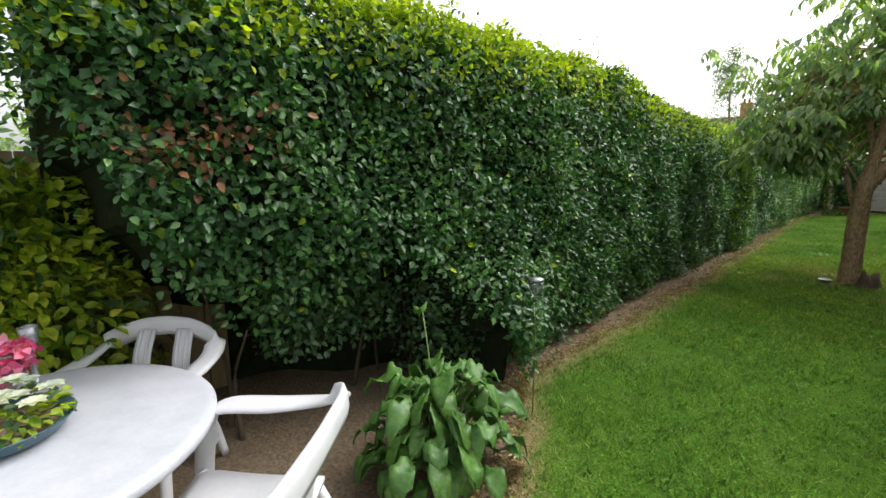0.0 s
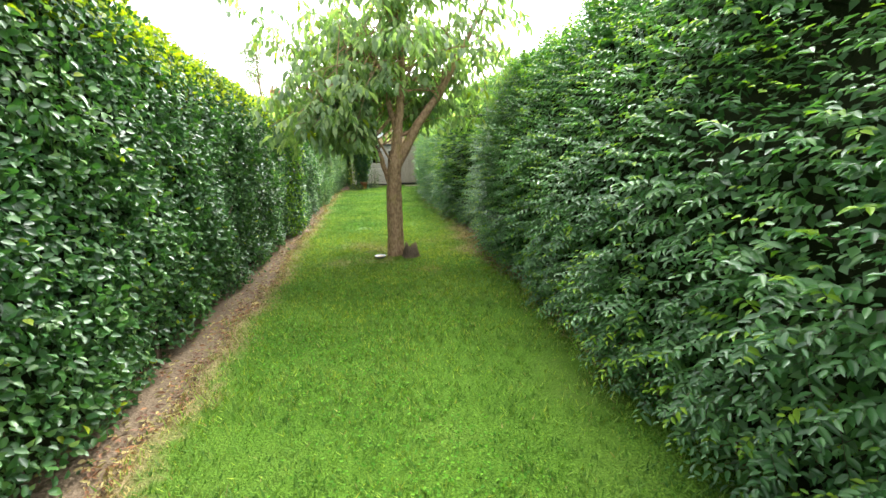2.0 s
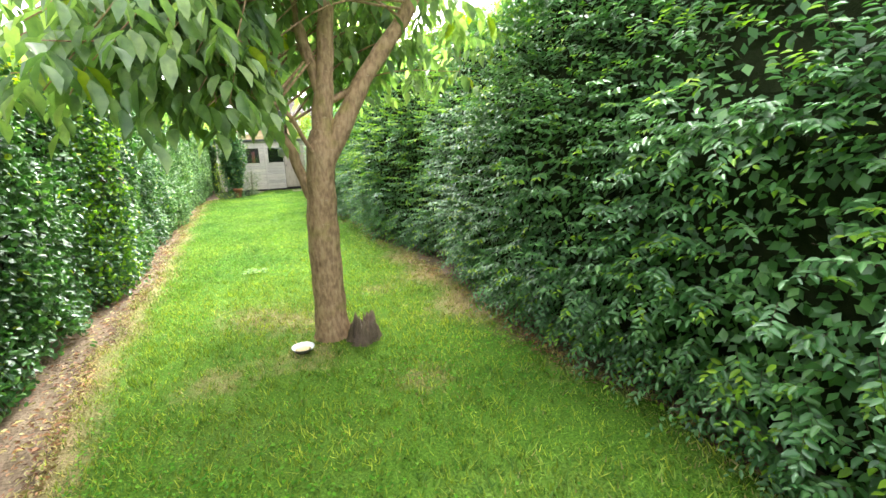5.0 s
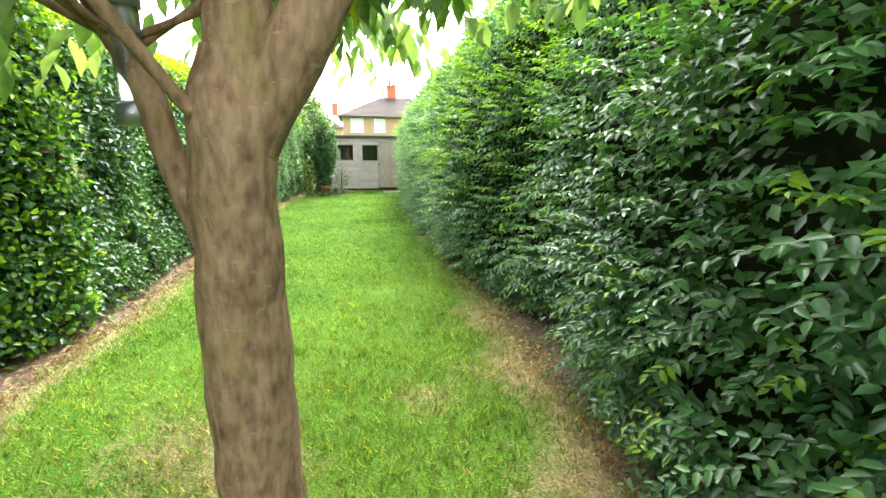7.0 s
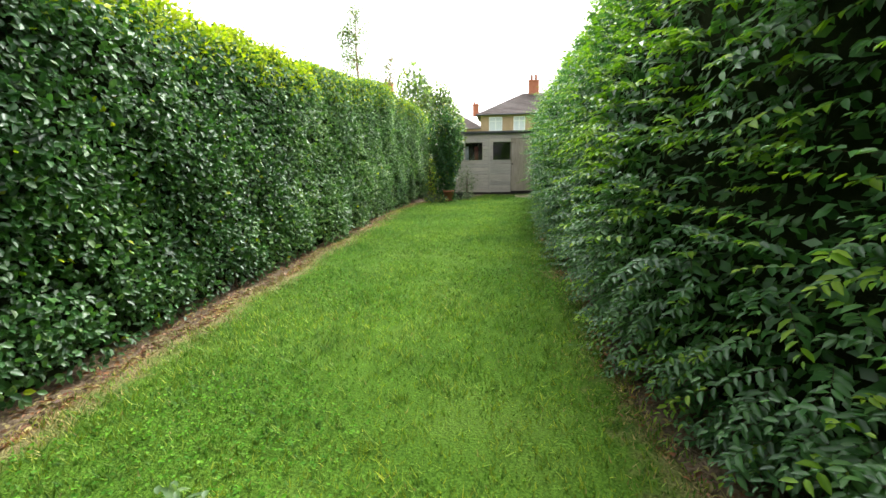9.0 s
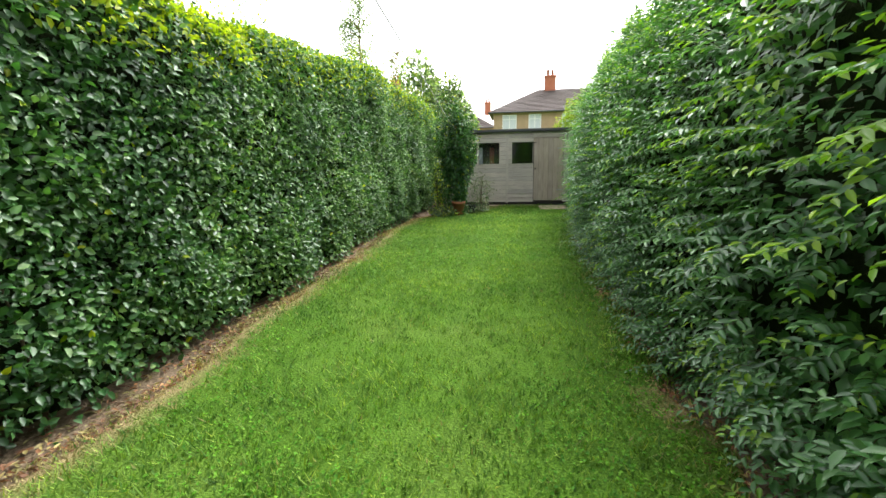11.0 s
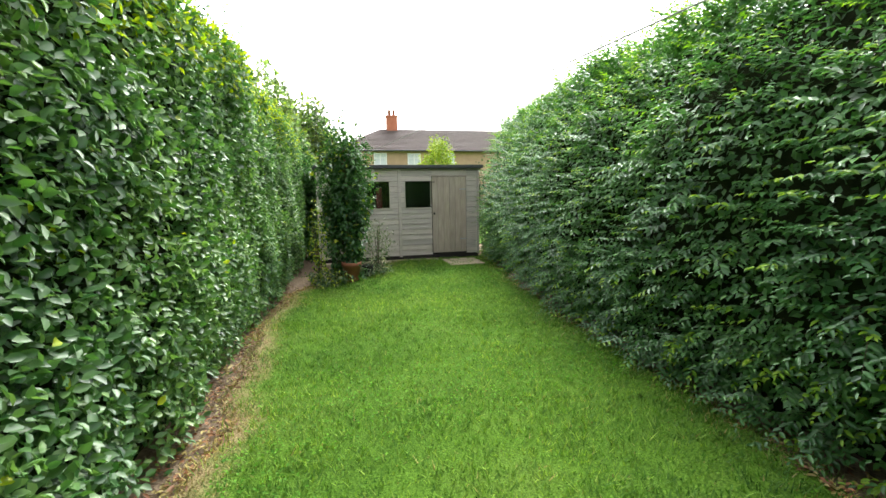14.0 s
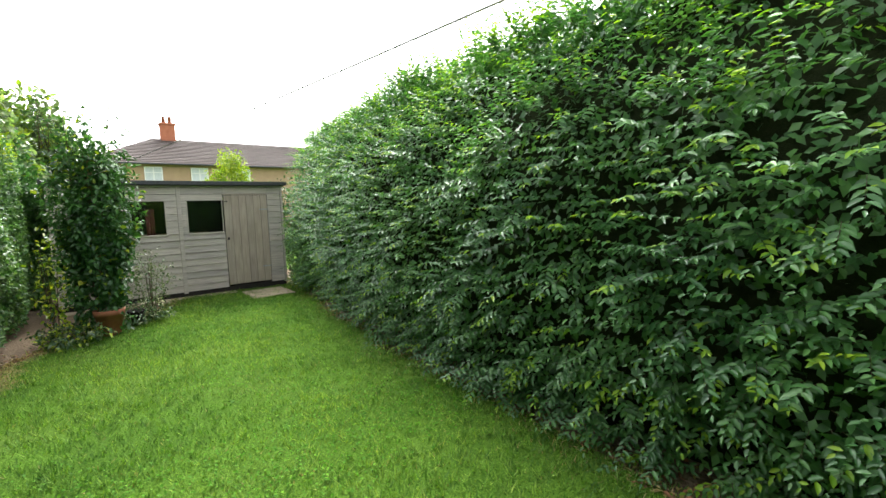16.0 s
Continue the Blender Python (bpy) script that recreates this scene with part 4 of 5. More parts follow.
# ---- shed ----
def build_shed():
    yf = 23.45
    sh = thing("garden_shed", (0.78, yf + 0.9, 0), "weathered grey wooden shed with felt roof and plank door", "shed")
    inv = Matrix.Translation((-0.78, -yf - 0.9, 0))
    made = []

    def part(name, lo, hi, mat, bevel=0.004):
        ob = block(name, lo, hi, mat, sh, bevel)
        ob.matrix_parent_inverse = inv
        made.append(ob)
        return ob

    x0, x1, zb, zt = -1.02, 2.55, 0.1, 2.0
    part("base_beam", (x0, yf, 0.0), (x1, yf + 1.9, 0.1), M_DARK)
    # Floor and back wall: the dim interior is put into their near-black colour.
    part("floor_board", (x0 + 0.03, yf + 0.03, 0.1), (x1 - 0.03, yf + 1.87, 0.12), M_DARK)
    part("side_wall", (x0, yf + 0.03, zb), (x0 + 0.03, yf + 1.9, 1.95), M_BOARD)
    part("side_wall", (x1 - 0.03, yf + 0.03, zb), (x1, yf + 1.9, 1.95), M_BOARD)
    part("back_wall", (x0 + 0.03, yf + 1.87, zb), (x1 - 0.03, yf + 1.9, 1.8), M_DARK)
    bays = [(x0 + 0.05, 0.70), (0.765, 1.455), (2.265, x1 - 0.03)]
    wins = [(-0.70, -0.12), (-0.06, 0.512), (0.862, 1.43)]
    wz0, wz1 = 1.165, 1.748
    pitch = 0.118
    rows = int((zt - zb) / pitch)
    for a, b in bays:
        cuts = [w for w in wins if w[0] > a - 0.1 and w[1] < b + 0.1]
        for k in range(rows):
            z0 = zb + k * pitch
            z1 = z0 + pitch - 0.004
            spans = [(a, b)]
            if cuts and z1 > wz0 and z0 < wz1:
                spans, cur = [], a
                for c in cuts:
                    if c[0] - cur > 0.02:
                        spans.append((cur, c[0] - 0.012))
                    cur = c[1] + 0.012
                if b - cur > 0.02:
                    spans.append((cur, b))
            for p, q in spans:
                # overlapping board: proud at its lower edge
                e = 0.0006 * ((k * 7 + int(p * 10)) % 5)
                v = [(p, yf - 0.012 - e, z0), (q, yf - 0.012 - e, z0), (q, yf + 0.002, z1), (p, yf + 0.002, z1),
                     (p, yf + 0.012, z0), (q, yf + 0.012, z0), (q, yf + 0.012, z1), (p, yf + 0.012, z1)]
                v = [(X, Y, Z if i in (2, 3, 6, 7) else Z + 0.0) for i, (X, Y, Z) in enumerate(v)]
                f = [(0, 1, 2, 3), (5, 4, 7, 6), (4, 5, 1, 0), (3, 2, 6, 7), (4, 0, 3, 7), (1, 5, 6, 2)]
                mesh_object("board", v, f, M_BOARD, sh).matrix_parent_inverse = inv
    part("board", (1.456, yf - 0.008, 1.872), (2.264, yf + 0.012, zb + rows * pitch - 0.003), M_BOARD)
    part("board", (x0 + 0.05, yf - 0.006, zb + rows * pitch), (x1 - 0.03, yf + 0.012, 2.03), M_BOARD)
    for a, b in ((x0 - 0.01, x0 + 0.05), (0.70, 0.765), (x1 - 0.03, x1 + 0.015)):
        part("corner_batten", (a, yf - 0.024, 0.07), (b, yf + 0.03, 2.02), M_BOARD)
    for a, b in wins:
        fr = part("window_frame", (a - 0.012, yf - 0.018, wz0 - 0.03), (b + 0.012, yf + 0.02, wz0), M_BOARD)
        part("window_frame", (a - 0.012, yf - 0.014, wz1), (b + 0.012, yf + 0.02, wz1 + 0.022), M_BOARD)
        part("window_frame", (a - 0.012, yf - 0.014, wz0), (a, yf + 0.02, wz1), M_BOARD)
        part("window_frame", (b, yf - 0.014, wz0), (b + 0.012, yf + 0.02, wz1), M_BOARD)
        g = part("window_pane", (a + 0.001, yf + 0.004, wz0 + 0.001), (b - 0.001, yf + 0.008, wz1 - 0.001), M_GLASS, 0)
        g.visible_shadow = False
    # door of upright planks with its ledge trim and fittings
    dw = (2.255 - 1.465) / 6
    for k in range(6):
        part("door_plank", (1.465 + k * dw + 0.0015, yf - 0.02, 0.135), (1.465 + (k + 1) * dw - 0.0015, yf + 0.004, 1.84), M_DOORWOOD)
    part("door_head", (1.45, yf - 0.026, 1.845), (2.27, yf + 0.004, 1.87), M_DOORWOOD)
    part("door_hinge", (2.1, yf - 0.026, 1.55), (2.26, yf - 0.019, 1.575), M_METAL, 0)
    part("door_hinge", (2.1, yf - 0.026, 0.42), (2.26, yf - 0.019, 0.445), M_METAL, 0)
    part("door_latch", (1.49, yf - 0.032, 1.0), (1.525, yf - 0.019, 1.05), M_DARK, 0.003)
    part("door_bolt", (1.47, yf - 0.03, 1.72), (1.53, yf - 0.019, 1.735), M_DARK, 0)
    # pent roof with felt, high at the front
    v, f = [], []
    for (y, z) in ((yf - 0.12, 2.035), (yf + 2.0, 1.86), (yf + 2.0, 1.91), (yf - 0.12, 2.09)):
        v += [(x0 - 0.07, y, z), (x1 + 0.08, y, z)]
    f = [(0, 1, 3, 2), (2, 3, 5, 4), (4, 5, 7, 6), (6, 7, 1, 0), (0, 2, 4, 6), (1, 7, 5, 3)]
    mesh_object("felt_roof", v, f, M_FELT, sh).matrix_parent_inverse = inv
    part("fascia", (x0 - 0.07, yf - 0.145, 2.03), (x1 + 0.08, yf - 0.121, 2.1), M_FELT)
    # things stored inside, seen through the panes
    part("inner_shelf", (-0.8, yf + 1.2, 1.1), (1.4, yf + 1.5, 1.13), M_FENCE)
    return sh


build_shed()
cloth = plain_material("red_brown_cloth", (0.12, 0.03, 0.025), (0.2, 0.06, 0.045), 5, 0.9)
for cx_, w_, m_, nm in ((0.3, 0.12, cloth, "red-brown"), (-0.02, 0.1, M_CURTAIN, "pale grey")):
    v, f = [], []
    for i in range(9):
        X = cx_ - w_ / 2 + w_ * i / 8
        v += [(X, 23.6 + 0.015 * math.sin(i * 2.2), 1.05), (X, 23.6 + 0.01 * math.sin(i * 2.2), 1.62)]
    f = [(2 * i, 2 * i + 2, 2 * i + 3, 2 * i + 1) for i in range(8)]
    ob = mesh_object("hanging_cloth", v, f, m_, None, True)
    ob.modifiers.new("thick", 'SOLIDIFY').thickness = 0.006
    tagged(ob, nm + " cloth hanging inside the shed window", "cloth", "cloths in the shed")
tagged(block("stepping_slab", (1.58, 22.3, -0.02), (2.32, 23.1, 0.035), M_CONCRETE, None, 0.012), "worn buff concrete slab at the shed door", "paving slab")
tagged(block("concrete_edge", (-1.0, 23.2, -0.02), (1.56, 23.44, 0.02), M_CONCRETE, None, 0.012), "concrete plinth edge along the shed foot", "plinth", kind="structure")


# ---- planting in front of the shed ----
def shrub(name, at, size, n, leaf, mats, label, category="shrub", weights=None, stems=9, seed=1, shape=1.0, hollow=0.55, stem_mat=None):
    """A loose bush: stems from the foot and leaves in a lumpy, open crown. size: half width x, half width y, height; at: foot."""
    r = np.random.default_rng(seed)
    e = thing(name, at, label, category)
    d = unit(r.normal(0, 1, (n, 3)))
    rad = r.uniform(hollow, 1.0, n) ** 0.6
    w = waves(seed + 100, 10, 1.5, 6.0)
    lump = 1 + 0.3 * w(d[:, 0] * 2 + d[:, 2], d[:, 1] * 2 - d[:, 2])
    p = d * (rad * lump)[:, None]
    z = (p[:, 2] + 1) / 2
    taper = 1 - (1 - shape) * z
    p = np.stack([p[:, 0] * size[0] * taper, p[:, 1] * size[1] * taper, np.clip(z, 0.01, 1.2) * size[2]], 1)
    ax = d * 0.5 + r.normal(0, 0.6, (n, 3)) + np.array((0, 0, -0.25))
    nn = d * 0.5 + np.array((0, 0, 0.8)) + r.normal(0, 0.35, (n, 3))
    L = r.uniform(0.7, 1.25, n) * leaf
    which = None if weights is None else r.choice(len(mats), n, p=weights)
    leaves_object("leaves", p, ax, nn, L, L * r.uniform(0.5, 0.65, n), mats, which, e)
    vs, fs = [], []
    for i in range(stems):
        a = r.uniform(0, 6.283)
        top = np.array((math.cos(a) * size[0] * 0.6 * r.random(), math.sin(a) * size[1] * 0.6 * r.random(), size[2] * r.uniform(0.6, 0.95)))
        pth = smooth_path([(top[0] * 0.2, top[1] * 0.2, -0.02), (top[0] * 0.5, top[1] * 0.6, top[2] * 0.5), top], 4)
        v, f = sweep_arrays(pth, np.linspace(min(0.012, max(0.004, size[2] * 0.005)), 0.003, len(pth)), 5)
        fs += [tuple(b + len(vs) for b in q) for q in f]
        vs += v
    tagged(mesh_object("stems", vs, fs, stem_mat or M_TWIG, e, True), kind="stuff")
    return e


shrub("climbing_rose", (-0.47, 21.55, 0), (0.42, 0.4, 2.6), 8500, 0.075, [M_PRIVET, M_GOLD], "tall dark green climber on a post by the shed", "climber", [0.96, 0.04], 10, 3, 0.95, 0.3)
rs = np.random.default_rng(8)
climb = thing("climber_shoots", (-0.5, 21.55, 2.6), "loose leafy shoots rising above the climber", "climber")
P, A = [], []
for i in range(11):
    base = np.array((rs.uniform(-0.45, 0.3), rs.uniform(-0.3, 0.3), -0.25))
    d = unit(np.array((rs.normal(0.1, 0.35), rs.normal(0, 0.2), 1.0)))
    ln = rs.uniform(0.45, 0.85)
    sweep("shoot", [base, base + d * ln * 0.6, base + d * ln + np.array((0.06, 0, -0.03))], [0.005, 0.004, 0.002], M_TWIG, climb, 5)
    for g in range(15):
        P.append(base + d * ln * (0.25 + 0.75 * g / 15) + rs.normal(0, 0.015, 3))
        A.append((rs.normal(0, 1), rs.normal(0, 1), -0.1))
P, A = np.array(P), np.array(A)
leaves_object("leaves", P, A, np.tile((0, 0, 1.0), (len(P), 1)) + rs.normal(0, 0.4, (len(P), 3)), rs.uniform(0.05, 0.085, len(P)), rs.uniform(0.03, 0.045, len(P)), [M_ROSE], None, climb)
shrub("yellow_shrub", (-0.95, 21.7, 0), (0.2, 0.2, 1.45), 420, 0.06, [M_GOLD, M_ROSE], "narrow shrub with yellow-green young leaves", "shrub", [0.6, 0.4], 6, 4, 0.8, 0.3)
shrub("grey_green_shrub", (0.08, 21.95, 0), (0.34, 0.28, 1.05), 700, 0.04, [M_GREY_GREEN, M_ROSE], "open thin-stemmed shrub with grey-green leaves", "shrub", [0.75, 0.25], 12, 5, 1.0, 0.2)
shrub("low_bedding", (-0.8, 21.2, 0), (0.42, 0.45, 0.24), 900, 0.05, [M_ROSE, M_GOLD, M_GREY_GREEN], "low mixed bedding plants in the corner bed", "bedding plants", [0.5, 0.25, 0.25], 8, 6, 1.0, 0.2)
shrub("low_bedding", (-0.05, 21.75, 0), (0.4, 0.35, 0.26), 500, 0.045, [M_ROSE, M_GREY_GREEN], "low green bedding plants beside the pot", "bedding plants", [0.7, 0.3], 6, 16, 1.0, 0.2)
shrub("white_flowers", (0.1, 22.1, 0), (0.17, 0.16, 0.34), 330, 0.03, [M_PETAL, M_GREY_GREEN], "small plant covered in white flowers", "flowers", [0.55, 0.45], 6, 7, 1.0, 0.4)
pot = thing("flower_pot", (-0.42, 21.35, 0), "weathered terracotta flower pot on the soil", "flower pot")
lathe("pot_body", [(0.1, 0.0), (0.105, 0.01), (0.15, 0.27), (0.165, 0.27), (0.17, 0.34), (0.15, 0.345), (0.145, 0.3)], M_TERRACOTTA, pot, 32)
lathe("compost", [(0.143, 0.295), (0.1, 0.305), (0.03, 0.31)], M_SOIL, pot, 24)
pot2 = thing("flower_pot", (-0.12, 21.75, 0), "small dark plastic flower pot on the soil", "flower pot")
lathe("pot_body", [(0.07, 0.0), (0.1, 0.18), (0.108, 0.18), (0.108, 0.21), (0.095, 0.21), (0.09, 0.18)], M_DARK, pot2, 28)

# shrubs behind the hedge end and shed
# Added dark bush fills the gap in place of its deep shade.
shrub("gap_shade_bush", (-1.42, 24.25, 0), (0.55, 0.5, 2.6), 4600, 0.09, [M_PRIVET], "added dark bush standing in for the shade beside the shed", "bush", None, 9, 9, 0.9, 0.4)
shrub("tall_bush", (-1.9, 26.6, 0), (1.5, 1.2, 4.05), 15000, 0.15, [M_CHERRY, M_GREY_GREEN, M_GOLD], "tall loose pale green bush behind the shed", "bush", [0.5, 0.35, 0.15], 14, 10, 1.0, 0.6)
shrub("golden_conifer", (3.85, 33, 0), (1.25, 1.1, 3.85), 6500, 0.11, [M_GOLD], "bright yellow-green conifer behind the shed", "conifer", None, 8, 11, 0.55, 0.4)
shrub("dark_bush", (2.95, 24.2, 0), (0.45, 0.6, 2.2), 1500, 0.07, [M_ROSE], "dark bush in the gap beside the shed", "bush", None, 8, 12, 0.9, 0.4)


# ---- patio corner ----
def monobloc_chair(m):
    c = tagged(new("garden_chair"), "white moulded plastic garden chair on bare soil", "chair", "white chairs round the table")
    band = smooth_path([(0.27, 0.25, 0.0), (0.275, 0.23, 0.3), (0.285, 0.2, 0.56), (0.29, 0.14, 0.635), (0.295, -0.05, 0.645), (0.29, -0.2, 0.665), (0.25, -0.285, 0.71), (0.13, -0.325, 0.755), (0, -0.335, 0.77)], 5)
    full = np.vstack([band, (band * np.array((-1, 1, 1)))[::-1][1:]])
    v, f = [], []
    for i, p in enumerate(full):
        t = unit(full[min(i + 1, len(full) - 1)] - full[max(i - 1, 0)])
        out = unit(np.array((p[0], min(p[1], 0.0) * 1.2 - 0.0001, 0.0)))
        upv = unit(np.cross(t, out))
        wide = 0.056 if p[2] > 0.5 else 0.036
        for k in range(8):
            a = 2 * math.pi * (k + 0.5) / 8
            v.append(p + out * math.cos(a) * (wide if p[2] > 0.55 and p[2] < 0.7 else 0.014) + upv * math.sin(a) * (0.016 if p[2] > 0.55 and p[2] < 0.7 else wide))
    n = len(full)
    for i in range(n - 1):
        for k in range(8):
            f.append((i * 8 + k, i * 8 + (k + 1) % 8, (i + 1) * 8 + (k + 1) % 8, (i + 1) * 8 + k))
    f += [tuple(range(8))[::-1], tuple((n - 1) * 8 + k for k in range(8))]
    mesh_object("arm_band", v, f, M_WHITE, c, True)
    # dished seat
    v, f, g = [], [], 11
    for top in (0, 1):
        for j in range(g):
            for i in range(g):
                u, w = i / (g - 1) * 2 - 1, j / (g - 1) * 2 - 1
                z = 0.365 + 0.022 * u * u + 0.01 * w * w - (0.035 * max(0, w - 0.6) ** 2 * 6) + (0.018 if top else 0)
                v.append((u * (0.235 - 0.02 * (1 - w) / 2), w * 0.225, z))
    for j in range(g - 1):
        for i in range(g - 1):
            q = (j * g + i, j * g + i + 1, (j + 1) * g + i + 1, (j + 1) * g + i)
            f += [tuple(a + g * g for a in q), q[::-1]]
    ring = [i for i in range(g)] + [j * g + g - 1 for j in range(1, g)] + [(g - 1) * g + i for i in range(g - 2, -1, -1)] + [j * g for j in range(g - 2, 0, -1)]
    for a, b in zip(ring, ring[1:] + ring[:1]):
        f.append((a, b, b + g * g, a + g * g))
    mesh_object("seat", v, f, M_WHITE, c, True)
    for s in (-1, 1):
        sweep("rear_leg", smooth_path([(s * 0.2, -0.21, 0.375), (s * 0.23, -0.26, 0.2), (s * 0.25, -0.3, 0.0)], 4), [0.026] * 9, M_WHITE, c, 8, 0.7)
        # broad back panel with two ribs
        for dx, wd, yo in ((0.1, 0.048, 0.0), (0.078, 0.008, 0.013), (0.122, 0.008, 0.013)):
            pp = smooth_path([(s * dx, -0.205 + yo, 0.375), (s * dx, -0.245 + yo, 0.6), (s * dx * 0.96, -0.32 + yo, 0.755)], 4)
            sweep("back_slat", pp, [wd] * len(pp), M_WHITE, c, 8, 0.2 if wd > 0.02 else 1.0, up=(0, 1, 0.2))
        sweep("seat_rail", [(s * 0.22, 0.2, 0.37), (s * 0.277, 0.22, 0.365)], [0.02, 0.02], M_WHITE, c, 8)
    c.matrix_basis = m
    return c


BROAD = Matrix.Diagonal((1.12, 1.12, 1.05, 1.0))
chair_a = monobloc_chair(pose(-2.17, -1.29, 0.0, 0, 0, -134) @ BROAD)
copy_thing(chair_a, pose(-1.07, -1.23, 0.0, 0, 0, 131) @ BROAD)
table = thing("garden_table", (-1.7, -1.72, 0), "round white plastic garden table, slightly weathered", "table")
lathe("table_top", [(0.02, 0.69), (0.6, 0.69), (0.64, 0.675), (0.665, 0.675), (0.672, 0.69), (0.672, 0.71), (0.66, 0.722), (0.63, 0.724), (0.3, 0.722), (0.02, 0.722)], M_TABLE, table, 64)
for k in range(4):
    a = k * math.pi / 2 + 0.6
    sweep("table_leg", smooth_path([(0.16 * math.cos(a), 0.16 * math.sin(a), 0.69), (0.25 * math.cos(a), 0.25 * math.sin(a), 0.4), (0.42 * math.cos(a), 0.42 * math.sin(a), 0.0)], 4), [0.035] * 9, M_TABLE, table, 8)

bowl = thing("planted_bowl", (-1.72, -1.74, 0.724), "blue-grey bowl planted with white flowers on the table", "planter")
lathe("bowl", [(0.13, 0.0), (0.18, 0.02), (0.215, 0.07), (0.222, 0.07), (0.2, 0.055)], M_PLASTIC_BLUE, bowl, 36)
lathe("compost", [(0.2, 0.052), (0.12, 0.065), (0.03, 0.07)], M_SOIL, bowl, 24)
r = np.random.default_rng(12)
n = 170
a, q = r.uniform(0, 6.283, n), np.sqrt(r.random(n)) * 0.2
leaves_object("leaves", np.stack([q * np.cos(a), q * np.sin(a), r.uniform(0.06, 0.12, n)], 1), np.stack([np.cos(a), np.sin(a), r.normal(0.1, 0.5, n)], 1), np.tile((0, 0, 1.0), (n, 1)) + r.normal(0, 0.4, (n, 3)), r.uniform(0.03, 0.055, n), r.uniform(0.025, 0.04, n), [M_GOLD, M_ROSE], (r.random(n) < 0.4).astype(int), bowl)
P, A, N = [], [], []
for i in range(13):
    aa, qq = r.uniform(0, 6.283), math.sqrt(r.random()) * 0.19
    c = np.array((qq * math.cos(aa), qq * math.sin(aa), r.uniform(0.12, 0.17)))
    for k in range(7):
        b = k * 0.9
        P.append(c)
        A.append((math.cos(b), math.sin(b), 0.25))
        N.append((0, 0, 1.0))
leaves_object("white_flowers", np.array(P), np.array(A), np.array(N), np.full(len(P), 0.05), np.full(len(P), 0.046), [M_PETAL], None, bowl)
vase = thing("flower_vase", (-2.08, -1.69, 0.724), "grey vase holding pink flowers on the table", "vase")
lathe("vase_body", [(0.04, 0.0), (0.045, 0.01), (0.05, 0.12), (0.035, 0.2), (0.04, 0.22), (0.03, 0.21)], M_METAL, vase, 24)
P = unit(r.normal(0, 1, (420, 3)))
N = P.copy()
c = np.array([(0, 0, 0.15), (0.04, 0.03, 0.21), (-0.05, 0.0, 0.2), (0.0, -0.05, 0.08)])[r.integers(0, 4, 420)]
leaves_object("pink_flowers", c + P * r.uniform(0.02, 0.055, (420, 1)), P * 0.5 + r.normal(0, 0.6, (420, 3)), N, r.uniform(0.03, 0.05, 420), r.uniform(0.025, 0.04, 420), [M_PINK], None, vase)
cup = thing("metal_cup", (-2.18, -1.62, 0.724), "small grey metal candle cup on a stem", "cup")
lathe("cup_body", [(0.05, 0.0), (0.012, 0.012), (0.01, 0.2), (0.03, 0.22), (0.036, 0.29), (0.032, 0.29), (0.026, 0.225)], M_METAL, cup, 24)


def dock_plant():
    """A clump of big drooping leaves, each with a rib and waved edges."""
    e = thing("broad_leaved_plant", (-1.16, -0.06, 0), "clump of broad drooping green leaves at the lawn edge", "plant")
    r = np.random.default_rng(17)
    for i in range(140):
        a = r.uniform(0, 6.283)
        rise = r.uniform(0.1, 0.6)
        reach = r.uniform(0.03, 0.42) * (1.15 - rise)
        ln, wd = r.uniform(0.15, 0.28), r.uniform(0.075, 0.13)
        if i == 0:
            a, rise, reach, ln, wd = 2.6, 0.82, 0.42, 0.17, 0.09
        d = np.array((math.cos(a), math.sin(a), 0))
        s = np.array((-math.sin(a), math.cos(a), 0))
        top = d * reach + np.array((0, 0, rise))
        v, f = [], []
        cols_, rows_ = 5, 9
        drop = r.uniform(0.55, 1.15)
        tw = r.normal(0, 0.55)
        for j in range(rows_):
            t = j / (rows_ - 1)
            w = wd * (math.sin(math.pi * min(1, t * 0.92 + 0.08)) ** 0.75) * 0.5
            ang_ = 0.5 - t * (1.1 + drop)
            if j == 0:
                c = top.copy()
            else:
                c = c + (d * math.cos(ang_) + np.array((0, 0, math.sin(ang_)))) * ln / (rows_ - 1)
            for k in range(cols_):
                u = k / (cols_ - 1) * 2 - 1
                wave = 0.02 * math.sin(t * 13 + u * 2 + i) * abs(u) + 0.006 * math.sin(t * 31 + i)
                v.append(c + s * u * w + np.array((0, 0, 0.3 * w * abs(u) + wave + tw * u * w)))
        for j in range(rows_ - 1):
            for k in range(cols_ - 1):
                f.append((j * cols_ + k, j * cols_ + k + 1, (j + 1) * cols_ + k + 1, (j + 1) * cols_ + k))
        ob = mesh_object("leaf", v, f, M_DOCK, e, True)
        ob.modifiers.new("thick", 'SOLIDIFY').thickness = 0.0015
        pth = smooth_path([(0.03 * d[0], 0.03 * d[1], -0.02), top * np.array((0.5, 0.5, 0.65)), top], 4)
        sweep("stalk", pth, np.linspace(0.007, 0.004, len(pth)), M_STEM, e, 6)


dock_plant()

# glass garden light on a stake at the hedge foot
jar = thing("garden_light", (-1.1, 0.8, 0), "clear glass garden light on a thin metal stake", "garden light")
sweep("stake", [(0, 0, -0.02), (0, 0, 0.86)], [0.003, 0.003], M_TWIG, jar, 8)
lathe("glass_jar", [(0.02, 0.86), (0.04, 0.87), (0.048, 0.95), (0.045, 0.97), (0.04, 0.95), (0.034, 0.88)], m_tube, jar, 28)
lathe("lid", [(0.046, 0.972), (0.05, 0.975), (0.05, 0.985), (0.02, 0.995)], M_METAL, jar, 28)

